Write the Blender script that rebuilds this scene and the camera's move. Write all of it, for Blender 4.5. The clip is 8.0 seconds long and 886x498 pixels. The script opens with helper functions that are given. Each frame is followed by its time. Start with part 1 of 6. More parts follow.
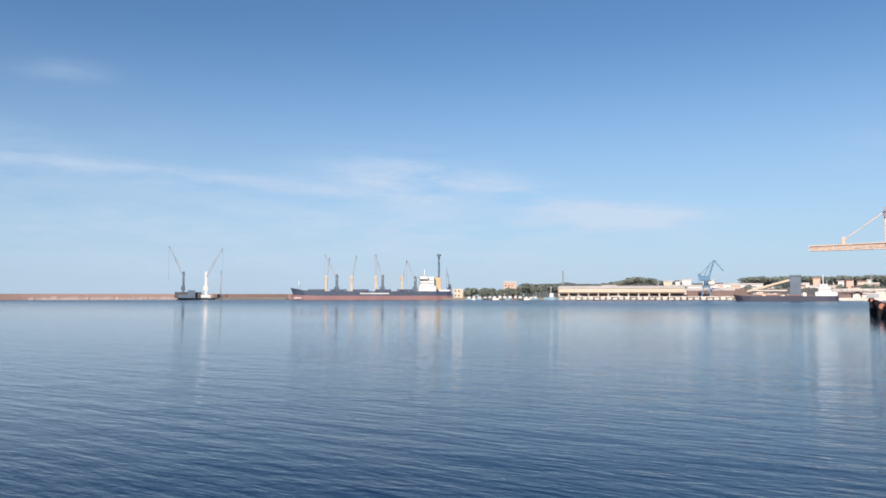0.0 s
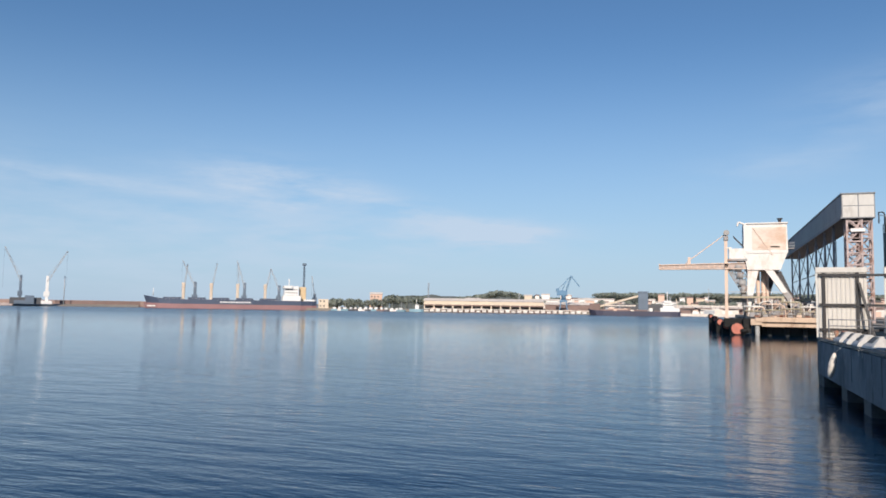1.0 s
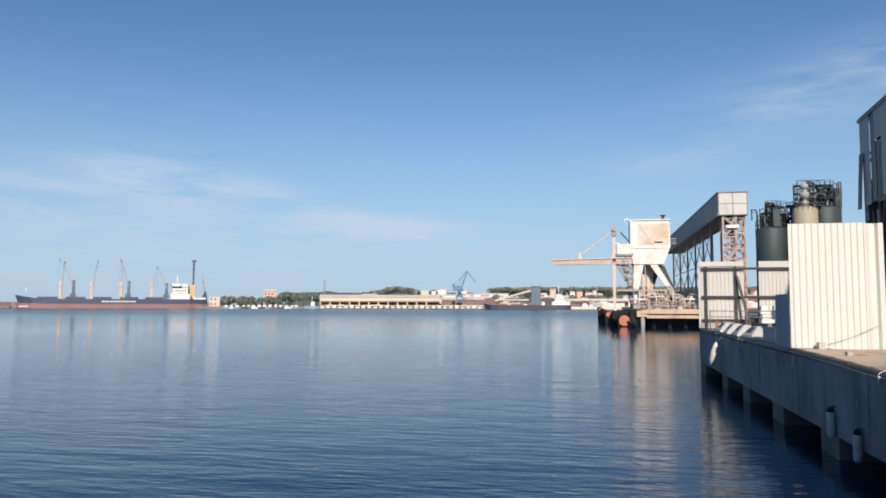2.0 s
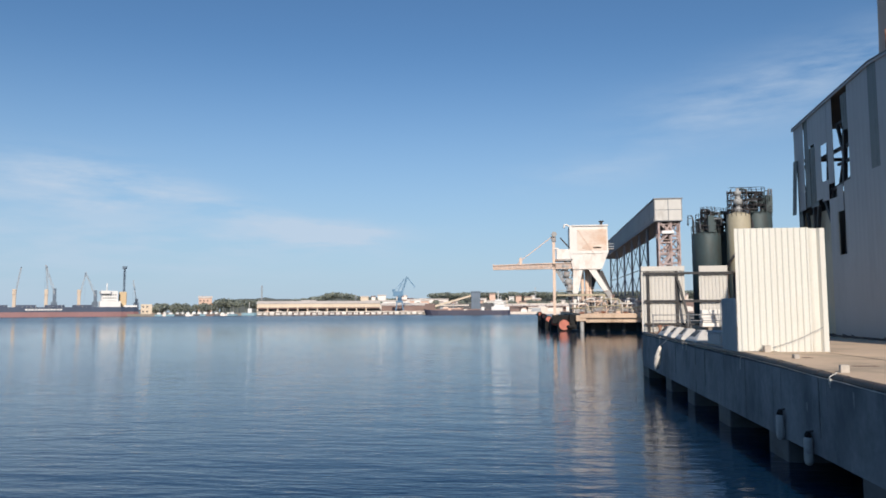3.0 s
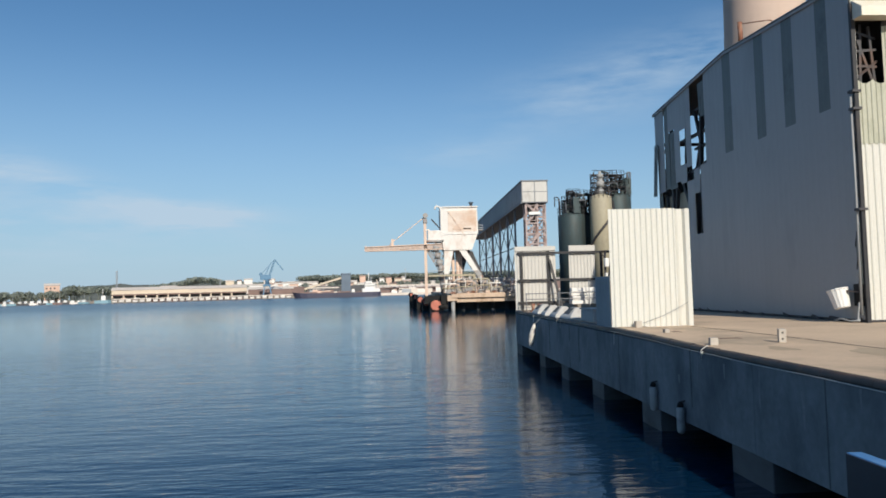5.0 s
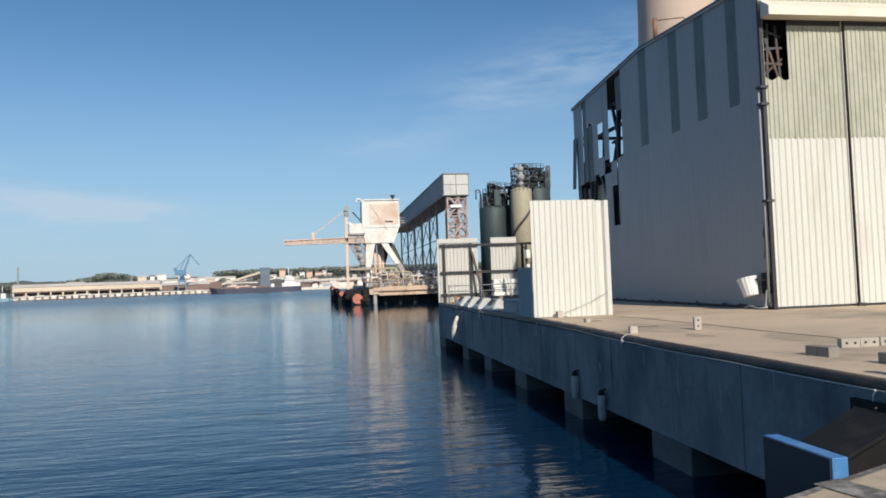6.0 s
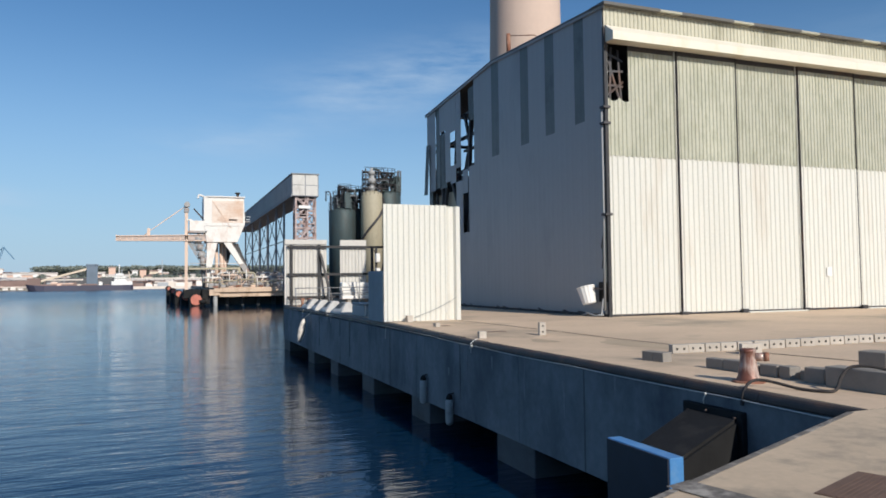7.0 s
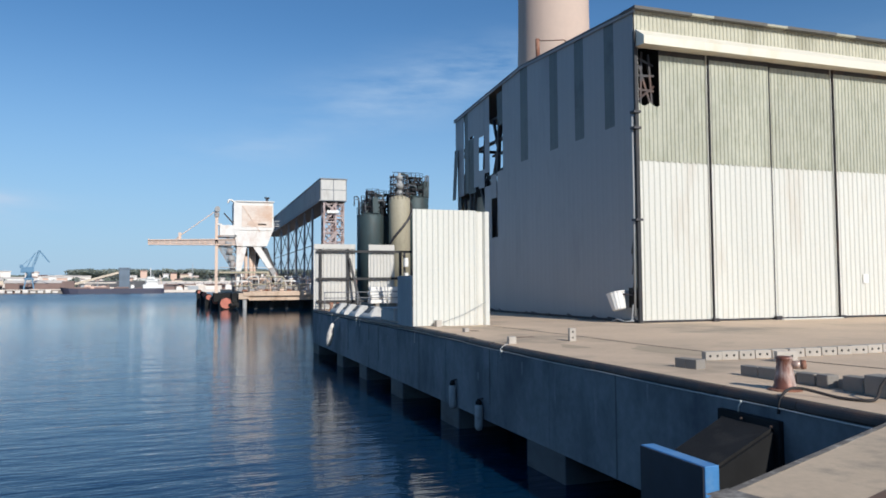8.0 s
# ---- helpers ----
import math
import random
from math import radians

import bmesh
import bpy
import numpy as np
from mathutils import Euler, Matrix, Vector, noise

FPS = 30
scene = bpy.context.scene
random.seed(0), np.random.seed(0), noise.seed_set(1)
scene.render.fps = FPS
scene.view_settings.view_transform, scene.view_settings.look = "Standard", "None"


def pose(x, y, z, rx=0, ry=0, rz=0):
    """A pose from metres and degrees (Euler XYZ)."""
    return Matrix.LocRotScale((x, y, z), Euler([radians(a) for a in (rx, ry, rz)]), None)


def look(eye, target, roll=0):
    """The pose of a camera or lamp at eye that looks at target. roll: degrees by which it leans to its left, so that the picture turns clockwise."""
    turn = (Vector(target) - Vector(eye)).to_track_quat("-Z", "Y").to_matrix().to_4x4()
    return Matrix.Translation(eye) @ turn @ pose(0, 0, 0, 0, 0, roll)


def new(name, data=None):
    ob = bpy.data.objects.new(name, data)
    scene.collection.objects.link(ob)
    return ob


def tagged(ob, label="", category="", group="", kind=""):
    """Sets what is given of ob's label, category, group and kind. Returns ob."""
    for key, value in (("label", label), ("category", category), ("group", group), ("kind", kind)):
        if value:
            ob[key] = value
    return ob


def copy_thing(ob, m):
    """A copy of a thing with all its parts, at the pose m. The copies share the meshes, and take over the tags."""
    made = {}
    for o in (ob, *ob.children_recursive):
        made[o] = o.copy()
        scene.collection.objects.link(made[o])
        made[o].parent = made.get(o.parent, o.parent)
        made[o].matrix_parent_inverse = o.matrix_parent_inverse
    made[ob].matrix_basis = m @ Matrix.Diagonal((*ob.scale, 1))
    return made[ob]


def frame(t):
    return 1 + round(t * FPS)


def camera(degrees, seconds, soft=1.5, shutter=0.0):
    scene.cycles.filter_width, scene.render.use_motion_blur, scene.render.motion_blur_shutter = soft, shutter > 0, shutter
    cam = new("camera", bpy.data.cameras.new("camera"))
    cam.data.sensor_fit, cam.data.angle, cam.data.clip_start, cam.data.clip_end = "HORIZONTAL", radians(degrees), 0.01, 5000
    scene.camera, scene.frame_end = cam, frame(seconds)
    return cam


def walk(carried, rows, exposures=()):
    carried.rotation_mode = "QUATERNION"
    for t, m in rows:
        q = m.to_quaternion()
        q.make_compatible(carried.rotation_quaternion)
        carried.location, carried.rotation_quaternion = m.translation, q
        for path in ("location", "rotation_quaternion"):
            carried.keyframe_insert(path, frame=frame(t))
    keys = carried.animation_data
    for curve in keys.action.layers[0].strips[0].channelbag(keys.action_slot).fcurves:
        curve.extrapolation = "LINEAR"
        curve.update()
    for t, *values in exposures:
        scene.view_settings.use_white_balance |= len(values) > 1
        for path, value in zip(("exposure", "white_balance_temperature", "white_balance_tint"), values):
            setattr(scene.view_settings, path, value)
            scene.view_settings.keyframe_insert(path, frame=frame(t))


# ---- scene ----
cam = camera(62.5, 8.0, 1.75)
PATH = [
    (0, (2.276, -1.995, 4.813), (1.264, -0.274, 4.94), -0.0),
    (0.5, (1.759, -1.906, 4.819), (0.898, -0.107, 4.975), 0.4),
    (1, (1.333, -1.841, 4.835), (0.651, 0.033, 4.995), 0.9),
    (1.5, (1.197, -1.825, 4.854), (0.662, 0.095, 5.017), 0.9),
    (1.7, (1.149, -1.783, 4.857), (0.69, 0.157, 5.016), 0.5),
    (2.8, (0.564, -1.195, 4.891), (0.213, 0.769, 5.036), -0.3),
    (3, (0.49, -1.071, 4.891), (0.243, 0.907, 5.057), -0.3),
    (3.5, (0.338, -0.78, 4.906), (0.304, 1.215, 5.047), 0.6),
    (4, (0.156, -0.712, 4.973), (0.202, 1.283, 5.106), -0.4),
    (5.5, (-0.042, -0.326, 4.915), (0.138, 1.663, 5.011), -2.0),
    (6, (-0.041, -0.144, 4.897), (0.279, 1.829, 4.982), -2.1),
    (6.5, (-0.067, 0.024, 4.89), (0.395, 1.968, 4.981), -1.4),
    (7, (-0.12, 0.24, 4.87), (0.601, 2.104, 4.956), -0.7),
    (7.5, (-0.135, 0.29, 4.897), (0.616, 2.142, 4.983), -0.7),
    (8, (-0.231, 0.225, 4.874), (0.421, 2.113, 4.974), -0.4),
]
walk(cam, [(t, look(eye, target, roll)) for t, eye, target, roll in PATH],
     [(0, 0.15, 6350, 12), (0.5, 0.06, 6350, 11), (1.5, 0.05, 6350, 11), (3.5, -0.04, 6300, 9), (5.5, -0.07, 6200, 5), (7.0, -0.04, 6000, 7), (8, -0.04, 5750, 6)])
# ------------------------------------------------------------ world and sun
SUN_EL, SUN_AZ = radians(30), math.atan2(0.195, -0.981)
world = bpy.data.worlds.new("world")
scene.world = world
world.use_nodes = True
wn, wl = world.node_tree.nodes, world.node_tree.links
wn.clear()
w_out = wn.new("ShaderNodeOutputWorld")
w_bg = wn.new("ShaderNodeBackground")
w_bg.inputs["Strength"].default_value = 0.098
sky = wn.new("ShaderNodeTexSky")
sky.sky_type = "NISHITA"
sky.sun_disc = False
sky.sun_elevation, sky.sun_rotation = SUN_EL, SUN_AZ
sky.air_density, sky.dust_density, sky.ozone_density = 1.0, 0.1, 3.0
# thin high cloud and haze near the horizon
w_tc = wn.new("ShaderNodeTexCoord")
w_sep = wn.new("ShaderNodeSeparateXYZ")
wl.new(w_tc.outputs["Generated"], w_sep.inputs[0])


def wmath(op, a, b=None, c=None):
    m = wn.new("ShaderNodeMath")
    m.operation = op
    for k, v in enumerate((a, b, c)):
        if v is None:
            continue
        if isinstance(v, (int, float)):
            m.inputs[k].default_value = v
        else:
            wl.new(v, m.inputs[k])
    return m.outputs[0]


def wdot(v):
    m = wn.new("ShaderNodeVectorMath")
    m.operation = "DOT_PRODUCT"
    wl.new(w_tc.outputs["Generated"], m.inputs[0])
    m.inputs[1].default_value = v
    return m.outputs["Value"]


w_map = wn.new("ShaderNodeMapping")
w_map.inputs["Scale"].default_value = (1.6, 1.6, 8.0)
w_map.inputs["Rotation"].default_value = (radians(5), radians(-4), 0)
wl.new(w_tc.outputs["Generated"], w_map.inputs[0])
w_noise = wn.new("ShaderNodeTexNoise")
w_noise.inputs["Scale"].default_value, w_noise.inputs["Detail"].default_value, w_noise.inputs["Roughness"].default_value = 4.6, 9, 0.6
wl.new(w_map.outputs[0], w_noise.inputs["Vector"])
w_wisp = wn.new("ShaderNodeMapRange")
w_wisp.inputs["From Min"].default_value, w_wisp.inputs["From Max"].default_value = 0.36, 0.64
wl.new(w_noise.outputs["Fac"], w_wisp.inputs[0])
wisps = None
# bearing, height, half-width, half-height in degrees, strength, tilt
for az, el, wide, high, amount, tilt in ((-34.5, 9.4, 5.5, 1.3, 0.9, 0.0), (-31.5, 7.8, 4.0, 0.7, 0.5, 0.05), (-15.4, 5.8, 3.6, 0.8, 1.5, 0.0), (-20.0, 5.6, 9.0, 1.2, 0.5, 0.0), (-23.5, 7.7, 9.0, 1.0, 0.7, -0.25), (-52.0, 8.9, 14.0, 0.6, 0.45, -0.06),
                                        (-48.0, 4.0, 22.0, 4.2, 0.45, -0.05), (-31.0, 5.2, 13.0, 2.2, 0.3, -0.1), (16.5, 15.0, 8.0, 2.2, 0.45, 0.15), (24.0, 17.0, 5.0, 1.6, 0.35, 0.1), (5.0, 10.5, 6.0, 1.2, 0.25, 0.1), (-58.0, 15.5, 3.0, 0.8, 0.2, 0.1), (-75.0, 9.0, 16.0, 3.0, 0.4, 0.0), (60.0, 12.0, 18.0, 3.5, 0.4, 0.0)):
    a = radians(az)
    u = wdot((math.cos(a), -math.sin(a), 0))
    v = wmath("SUBTRACT", w_sep.outputs["Z"], math.sin(radians(el)))
    v = wmath("MULTIPLY_ADD", u, -tilt, v)
    uu = wmath("POWER", wmath("ABSOLUTE", wmath("DIVIDE", u, math.sin(radians(wide)))), 2.0)
    vv = wmath("POWER", wmath("ABSOLUTE", wmath("DIVIDE", v, math.sin(radians(high)))), 2.0)
    g = wmath("POWER", 2.718, wmath("MULTIPLY", wmath("ADD", uu, vv), -1.0))
    g = wmath("MULTIPLY", g, wmath("GREATER_THAN", wdot((math.sin(a), math.cos(a), 0)), 0.0))
    g = wmath("MULTIPLY", g, amount)
    wisps = g if wisps is None else wmath("ADD", wisps, g)
wisps = wmath("MINIMUM", wmath("MULTIPLY", wisps, w_wisp.outputs[0]), 0.8)
w_haze = wn.new("ShaderNodeMapRange")
w_haze.interpolation_type = "SMOOTHSTEP"
w_haze.inputs["From Min"].default_value, w_haze.inputs["From Max"].default_value = -0.05, 0.36
w_haze.inputs["To Min"].default_value, w_haze.inputs["To Max"].default_value = 0.9, 0.0
wl.new(w_sep.outputs["Z"], w_haze.inputs[0])
w_mix0 = wn.new("ShaderNodeMixRGB")
w_mix0.inputs[2].default_value = (3.7, 5.25, 7.05, 1)
wl.new(w_haze.outputs[0], w_mix0.inputs[0])
w_sat = wn.new("ShaderNodeHueSaturation")
w_sat.inputs["Saturation"].default_value = 1.14
wl.new(sky.outputs[0], w_sat.inputs["Color"])
wl.new(w_sat.outputs[0], w_mix0.inputs[1])
w_mix = wn.new("ShaderNodeMixRGB")
w_mix.inputs[2].default_value = (5.6, 6.6, 7.8, 1)
wl.new(wisps, w_mix.inputs[0])
wl.new(w_mix0.outputs[0], w_mix.inputs[1])
wl.new(w_mix.outputs[0], w_bg.inputs["Color"])
wl.new(w_bg.outputs[0], w_out.inputs[0])

sun = new("sun", bpy.data.lights.new("sun", "SUN"))
sun.data.energy, sun.data.angle, sun.data.color = 4.75, radians(0.53), (1.0, 0.88, 0.745)
sun.matrix_world = look((0, 0, 0), (-math.sin(SUN_AZ) * math.cos(SUN_EL), -math.cos(SUN_AZ) * math.cos(SUN_EL), -math.sin(SUN_EL)))


# ------------------------------------------------------------ materials
def hexmix(c, k):
    return tuple(min(1.0, max(0.0, v * k)) for v in c) + (1,)


def mat(name, base, rough=0.7, metal=0.0, vary=0.18, scale=1.2, grain=14.0, bump=0.15, stain=None, stain_amount=0.0, stain_scale=0.6,
        streak=1.0, piece=0.0, depth=0.01, spec=0.5):
    """A surface with broad blotches, fine grain and, if asked, stains (streak above 1 pulls them out upright)."""
    m = bpy.data.materials.new(name)
    m.use_nodes = True
    n, l = m.node_tree.nodes, m.node_tree.links
    b = n["Principled BSDF"]
    b.inputs["Metallic"].default_value = metal
    b.inputs["Specular IOR Level"].default_value = spec
    tc = n.new("ShaderNodeTexCoord")
    broad = n.new("ShaderNodeTexNoise")
    broad.inputs["Scale"].default_value, broad.inputs["Detail"].default_value = scale, 4
    fine = n.new("ShaderNodeTexNoise")
    fine.inputs["Scale"].default_value, fine.inputs["Detail"].default_value = grain, 5
    mp = n.new("ShaderNodeMapping")
    mp.inputs["Scale"].default_value = (1, 1, 1 / streak)
    l.new(tc.outputs["Object"], mp.inputs[0])
    l.new(mp.outputs[0], broad.inputs["Vector"])
    l.new(tc.outputs["Object"], fine.inputs["Vector"])
    mean = n.new("ShaderNodeMath")
    mean.operation = "MULTIPLY_ADD"
    mean.inputs[1].default_value = 0.4
    l.new(fine.outputs["Fac"], mean.inputs[0])
    half = n.new("ShaderNodeMath")
    half.operation = "MULTIPLY"
    half.inputs[1].default_value = 0.6
    l.new(broad.outputs["Fac"], half.inputs[0])
    l.new(half.outputs[0], mean.inputs[2])
    ramp = n.new("ShaderNodeValToRGB")
    ramp.color_ramp.elements[0].position, ramp.color_ramp.elements[1].position = 0.3, 0.7
    ramp.color_ramp.elements[0].color = hexmix(base, 1 - vary)
    ramp.color_ramp.elements[1].color = hexmix(base, 1 + vary)
    l.new(mean.outputs[0], ramp.inputs[0])
    colour = ramp.outputs[0]
    if stain:
        sn = n.new("ShaderNodeTexNoise")
        sn.inputs["Scale"].default_value, sn.inputs["Detail"].default_value, sn.inputs["Roughness"].default_value = stain_scale, 6, 0.65
        l.new(mp.outputs[0], sn.inputs["Vector"])
        sr = n.new("ShaderNodeValToRGB")
        sr.color_ramp.elements[0].position = 0.62 - 0.3 * stain_amount
        sr.color_ramp.elements[1].position = 0.80 - 0.3 * stain_amount
        l.new(sn.outputs["Fac"], sr.inputs[0])
        mx = n.new("ShaderNodeMixRGB")
        mx.inputs[2].default_value = (*stain, 1)
        l.new(sr.outputs[0], mx.inputs[0])
        l.new(colour, mx.inputs[1])
        colour = mx.outputs[0]
    if piece:
        oi = n.new("ShaderNodeObjectInfo")
        hs = n.new("ShaderNodeHueSaturation")
        mr = n.new("ShaderNodeMapRange")
        mr.inputs["To Min"].default_value, mr.inputs["To Max"].default_value = 1 - piece, 1 + piece
        l.new(oi.outputs["Random"], mr.inputs[0])
        l.new(mr.outputs[0], hs.inputs["Value"])
        l.new(colour, hs.inputs["Color"])
        colour = hs.outputs[0]
    l.new(colour, b.inputs["Base Color"])
    rr = n.new("ShaderNodeMapRange")
    rr.inputs["To Min"].default_value, rr.inputs["To Max"].default_value = max(0.03, rough - 0.12), min(1, rough + 0.12)
    l.new(fine.outputs["Fac"], rr.inputs[0])
    l.new(rr.outputs[0], b.inputs["Roughness"])
    if bump:
        bp = n.new("ShaderNodeBump")
        bp.inputs["Strength"].default_value, bp.inputs["Distance"].default_value = bump, depth
        l.new(mean.outputs[0], bp.inputs["Height"])
        l.new(bp.outputs[0], b.inputs["Normal"])
    return m


M = {}
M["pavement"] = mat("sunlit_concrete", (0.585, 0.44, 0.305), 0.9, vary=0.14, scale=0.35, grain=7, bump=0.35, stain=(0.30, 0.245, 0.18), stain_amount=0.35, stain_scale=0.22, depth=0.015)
M["stain"] = mat("stained_concrete", (0.43, 0.335, 0.23), 0.85, vary=0.14, scale=0.6, grain=8, bump=0.3)
M["pavement_near"] = mat("worn_concrete", (0.51, 0.395, 0.275), 0.9, vary=0.14, scale=0.8, grain=16, bump=0.4, stain=(0.27, 0.225, 0.17), stain_amount=0.42, stain_scale=0.9)
# quay front: base colour lowered to carry its shade; blotches are stains
M["quay_wall"] = mat("shade_toned_quay_concrete", (0.20, 0.215, 0.23), 0.85, vary=0.3, scale=0.9, grain=5, bump=0.6, stain=(0.105, 0.118, 0.135), stain_amount=0.5, stain_scale=0.5, streak=1.6, piece=0.08)
M["streak"] = mat("lime_stain", (0.235, 0.25, 0.26), 0.9, vary=0.3, scale=2, grain=12, stain=(0.14, 0.15, 0.165), stain_amount=0.4, stain_scale=2, streak=4)
# piers and pour joints: darker than the quay front
M["quay_pier"] = mat("dark_pier_concrete", (0.095, 0.10, 0.105), 0.7, vary=0.25, scale=0.9, grain=6, bump=0.4, stain=(0.055, 0.062, 0.055), stain_amount=0.5, stain_scale=0.5, streak=0.5)
# near-black colour that paints in the shade under quay and platform
M["deep_shade"] = mat("undercroft_shade", (0.045, 0.05, 0.055), 0.9, vary=0.3)
M["cap"] = mat("edge_steel", (0.055, 0.045, 0.042), 0.55, 0.2, vary=0.35, scale=1.5, grain=20, bump=0.3, stain=(0.11, 0.065, 0.045), stain_amount=0.35, stain_scale=1.2)
M["cream_cover"] = mat("cream_painted_cover", (0.74, 0.69, 0.57), 0.55, vary=0.06, scale=0.6, grain=8, stain=(0.70, 0.61, 0.44), stain_amount=0.25, stain_scale=0.5, streak=2)
# blue fender front as it looks in shade, painted near-black
M["navy"] = mat("shaded_fender_face", (0.02, 0.026, 0.04), 0.5, vary=0.3, scale=2, grain=20)
M["rope"] = mat("pale_rope", (0.62, 0.60, 0.55), 0.95, vary=0.15, grain=60)
M["dark_rope"] = mat("dark_rope", (0.035, 0.03, 0.028), 0.9, vary=0.3, grain=60)
M["white_sheet"] = mat("white_painted_sheet", (0.635, 0.62, 0.555), 0.5, 0.0, vary=0.07, scale=0.5, grain=9, bump=0.06, stain=(0.56, 0.51, 0.43), stain_amount=0.10, stain_scale=0.5, streak=5, piece=0.03)
M["fence_sheet"] = mat("greyed_white_sheet", (0.57, 0.55, 0.51), 0.6, vary=0.08, scale=1.0, grain=9, stain=(0.42, 0.39, 0.35), stain_amount=0.2, streak=4)
M["upper_sheet"] = mat("weathered_translucent_sheet", (0.43, 0.425, 0.335), 0.6, 0.0, vary=0.12, scale=0.5, grain=5, bump=0.1, stain=(0.35, 0.35, 0.265), stain_amount=0.5, stain_scale=2.6, streak=2.5, piece=0.04)
M["band_sheet"] = mat("aged_band_sheet", (0.50, 0.475, 0.365), 0.65, 0.0, vary=0.12, scale=0.8, grain=6, stain=(0.33, 0.31, 0.22), stain_amount=0.4, stain_scale=0.6, streak=3)
M["grey_sheet"] = mat("grey_painted_sheet", (0.34, 0.347, 0.35), 0.5, 0.0, vary=0.07, scale=0.25, grain=4, bump=0.06, stain=(0.265, 0.27, 0.275), stain_amount=0.25, stain_scale=0.25, streak=3, piece=0.03)
M["strip_sheet"] = mat("dark_rooflight_strip", (0.13, 0.15, 0.145), 0.5, 0.0, vary=0.2, scale=0.6, grain=5, stain=(0.08, 0.09, 0.09), stain_amount=0.3)
M["dark_steel"] = mat("dark_painted_steel", (0.055, 0.052, 0.055), 0.55, 0.3, vary=0.3, scale=1.5, grain=15, stain=(0.14, 0.07, 0.04), stain_amount=0.2)
M["rust"] = mat("rusty_steel", (0.26, 0.11, 0.065), 0.75, 0.2, vary=0.35, scale=3.0, grain=22, bump=0.5, stain=(0.38, 0.24, 0.17), stain_amount=0.45, stain_scale=3.0)
M["rust_pale"] = mat("rust_stained_paint", (0.70, 0.53, 0.42), 0.7, 0.1, vary=0.16, scale=0.4, grain=4, stain=(0.50, 0.30, 0.19), stain_amount=0.25, stain_scale=0.35, streak=2)
# boom web: shade put into a dull base colour, with rusty stains
M["boom"] = mat("shade_toned_boom_paint", (0.50, 0.40, 0.345), 0.7, 0.0, vary=0.16, scale=0.4, grain=3, stain=(0.34, 0.23, 0.17), stain_amount=0.35, stain_scale=0.4)
M["black_steel"] = mat("black_painted_steel", (0.022, 0.022, 0.025), 0.6, 0.0, vary=0.3, scale=2.0, grain=18, stain=(0.06, 0.04, 0.03), stain_amount=0.2)
# gallery underside: shade painted in, far darker than the gallery sheet
M["under_shade"] = mat("shaded_gallery_underside", (0.045, 0.055, 0.07), 0.8, 0.0, vary=0.2, scale=0.2, grain=2)
M["panel_grey"] = mat("dark_grey_inset", (0.085, 0.095, 0.10), 0.7, vary=0.15, scale=2, grain=14)
M["panel_rust"] = mat("rust_streaked_paint", (0.72, 0.61, 0.52), 0.65, 0.0, vary=0.12, scale=0.35, grain=3, stain=(0.62, 0.43, 0.31), stain_amount=0.5, stain_scale=0.22, streak=0.8)
M["loader_white"] = mat("old_white_paint", (0.77, 0.735, 0.685), 0.6, 0.0, vary=0.1, scale=0.3, grain=3, stain=(0.58, 0.44, 0.35), stain_amount=0.2, stain_scale=0.3, streak=2.5)
M["loader_grey"] = mat("loader_grey_paint", (0.34, 0.33, 0.32), 0.6, 0.1, vary=0.2, scale=0.4, grain=4, stain=(0.30, 0.15, 0.09), stain_amount=0.35, stain_scale=0.5)
# dark rust; the pale upright stain paints in sun highlights
M["bollard_rust"] = mat("highlighted_bollard_rust", (0.17, 0.065, 0.042), 0.45, 0.2, vary=0.3, scale=4.0, grain=26, bump=0.4, stain=(0.58, 0.45, 0.38), stain_amount=0.36, stain_scale=3.2, streak=2.5)
M["gallery"] = mat("gallery_sheet", (0.225, 0.235, 0.25), 0.6, 0.0, vary=0.12, scale=0.15, grain=2, stain=(0.17, 0.17, 0.18), stain_amount=0.35, stain_scale=0.2)
M["lattice"] = mat("rusty_lattice", (0.46, 0.37, 0.35), 0.7, 0.2, vary=0.25, scale=0.5, grain=4, stain=(0.24, 0.11, 0.07), stain_amount=0.4)
M["lattice_grey"] = mat("grey_lattice", (0.20, 0.21, 0.23), 0.65, 0.3, vary=0.2, scale=0.5, grain=4)
M["platform"] = mat("warm_platform_concrete", (0.60, 0.45, 0.33), 0.85, vary=0.14, scale=0.3, grain=3, stain=(0.36, 0.24, 0.16), stain_amount=0.3, streak=2)
M["silo_dark"] = mat("dark_green_silo", (0.05, 0.075, 0.078), 0.6, 0.2, vary=0.25, scale=0.3, grain=3, stain=(0.05, 0.055, 0.05), stain_amount=0.35, streak=3)
M["silo_beige"] = mat("beige_silo", (0.42, 0.37, 0.26), 0.6, 0.0, vary=0.12, scale=0.3, grain=3, stain=(0.28, 0.24, 0.17), stain_amount=0.35, streak=4)
M["chimney"] = mat("chimney_concrete", (0.60, 0.455, 0.365), 0.85, vary=0.06, scale=0.12, grain=1.5, stain=(0.53, 0.39, 0.31), stain_amount=0.3, stain_scale=0.1, streak=4)
M["block"] = mat("concrete_block", (0.46, 0.41, 0.35), 0.95, vary=0.14, scale=5, grain=60, bump=0.6, piece=0.1, depth=0.004)
M["kerb"] = mat("kerb_concrete", (0.25, 0.225, 0.195), 0.95, vary=0.14, scale=3, grain=40, bump=0.5, depth=0.004)
M["hole"] = mat("block_hole", (0.05, 0.045, 0.04), 0.95)
M["rubber"] = mat("black_rubber", (0.014, 0.014, 0.0145), 0.75, spec=0.25, vary=0.35, scale=2, grain=20, stain=(0.05, 0.045, 0.04), stain_amount=0.3)
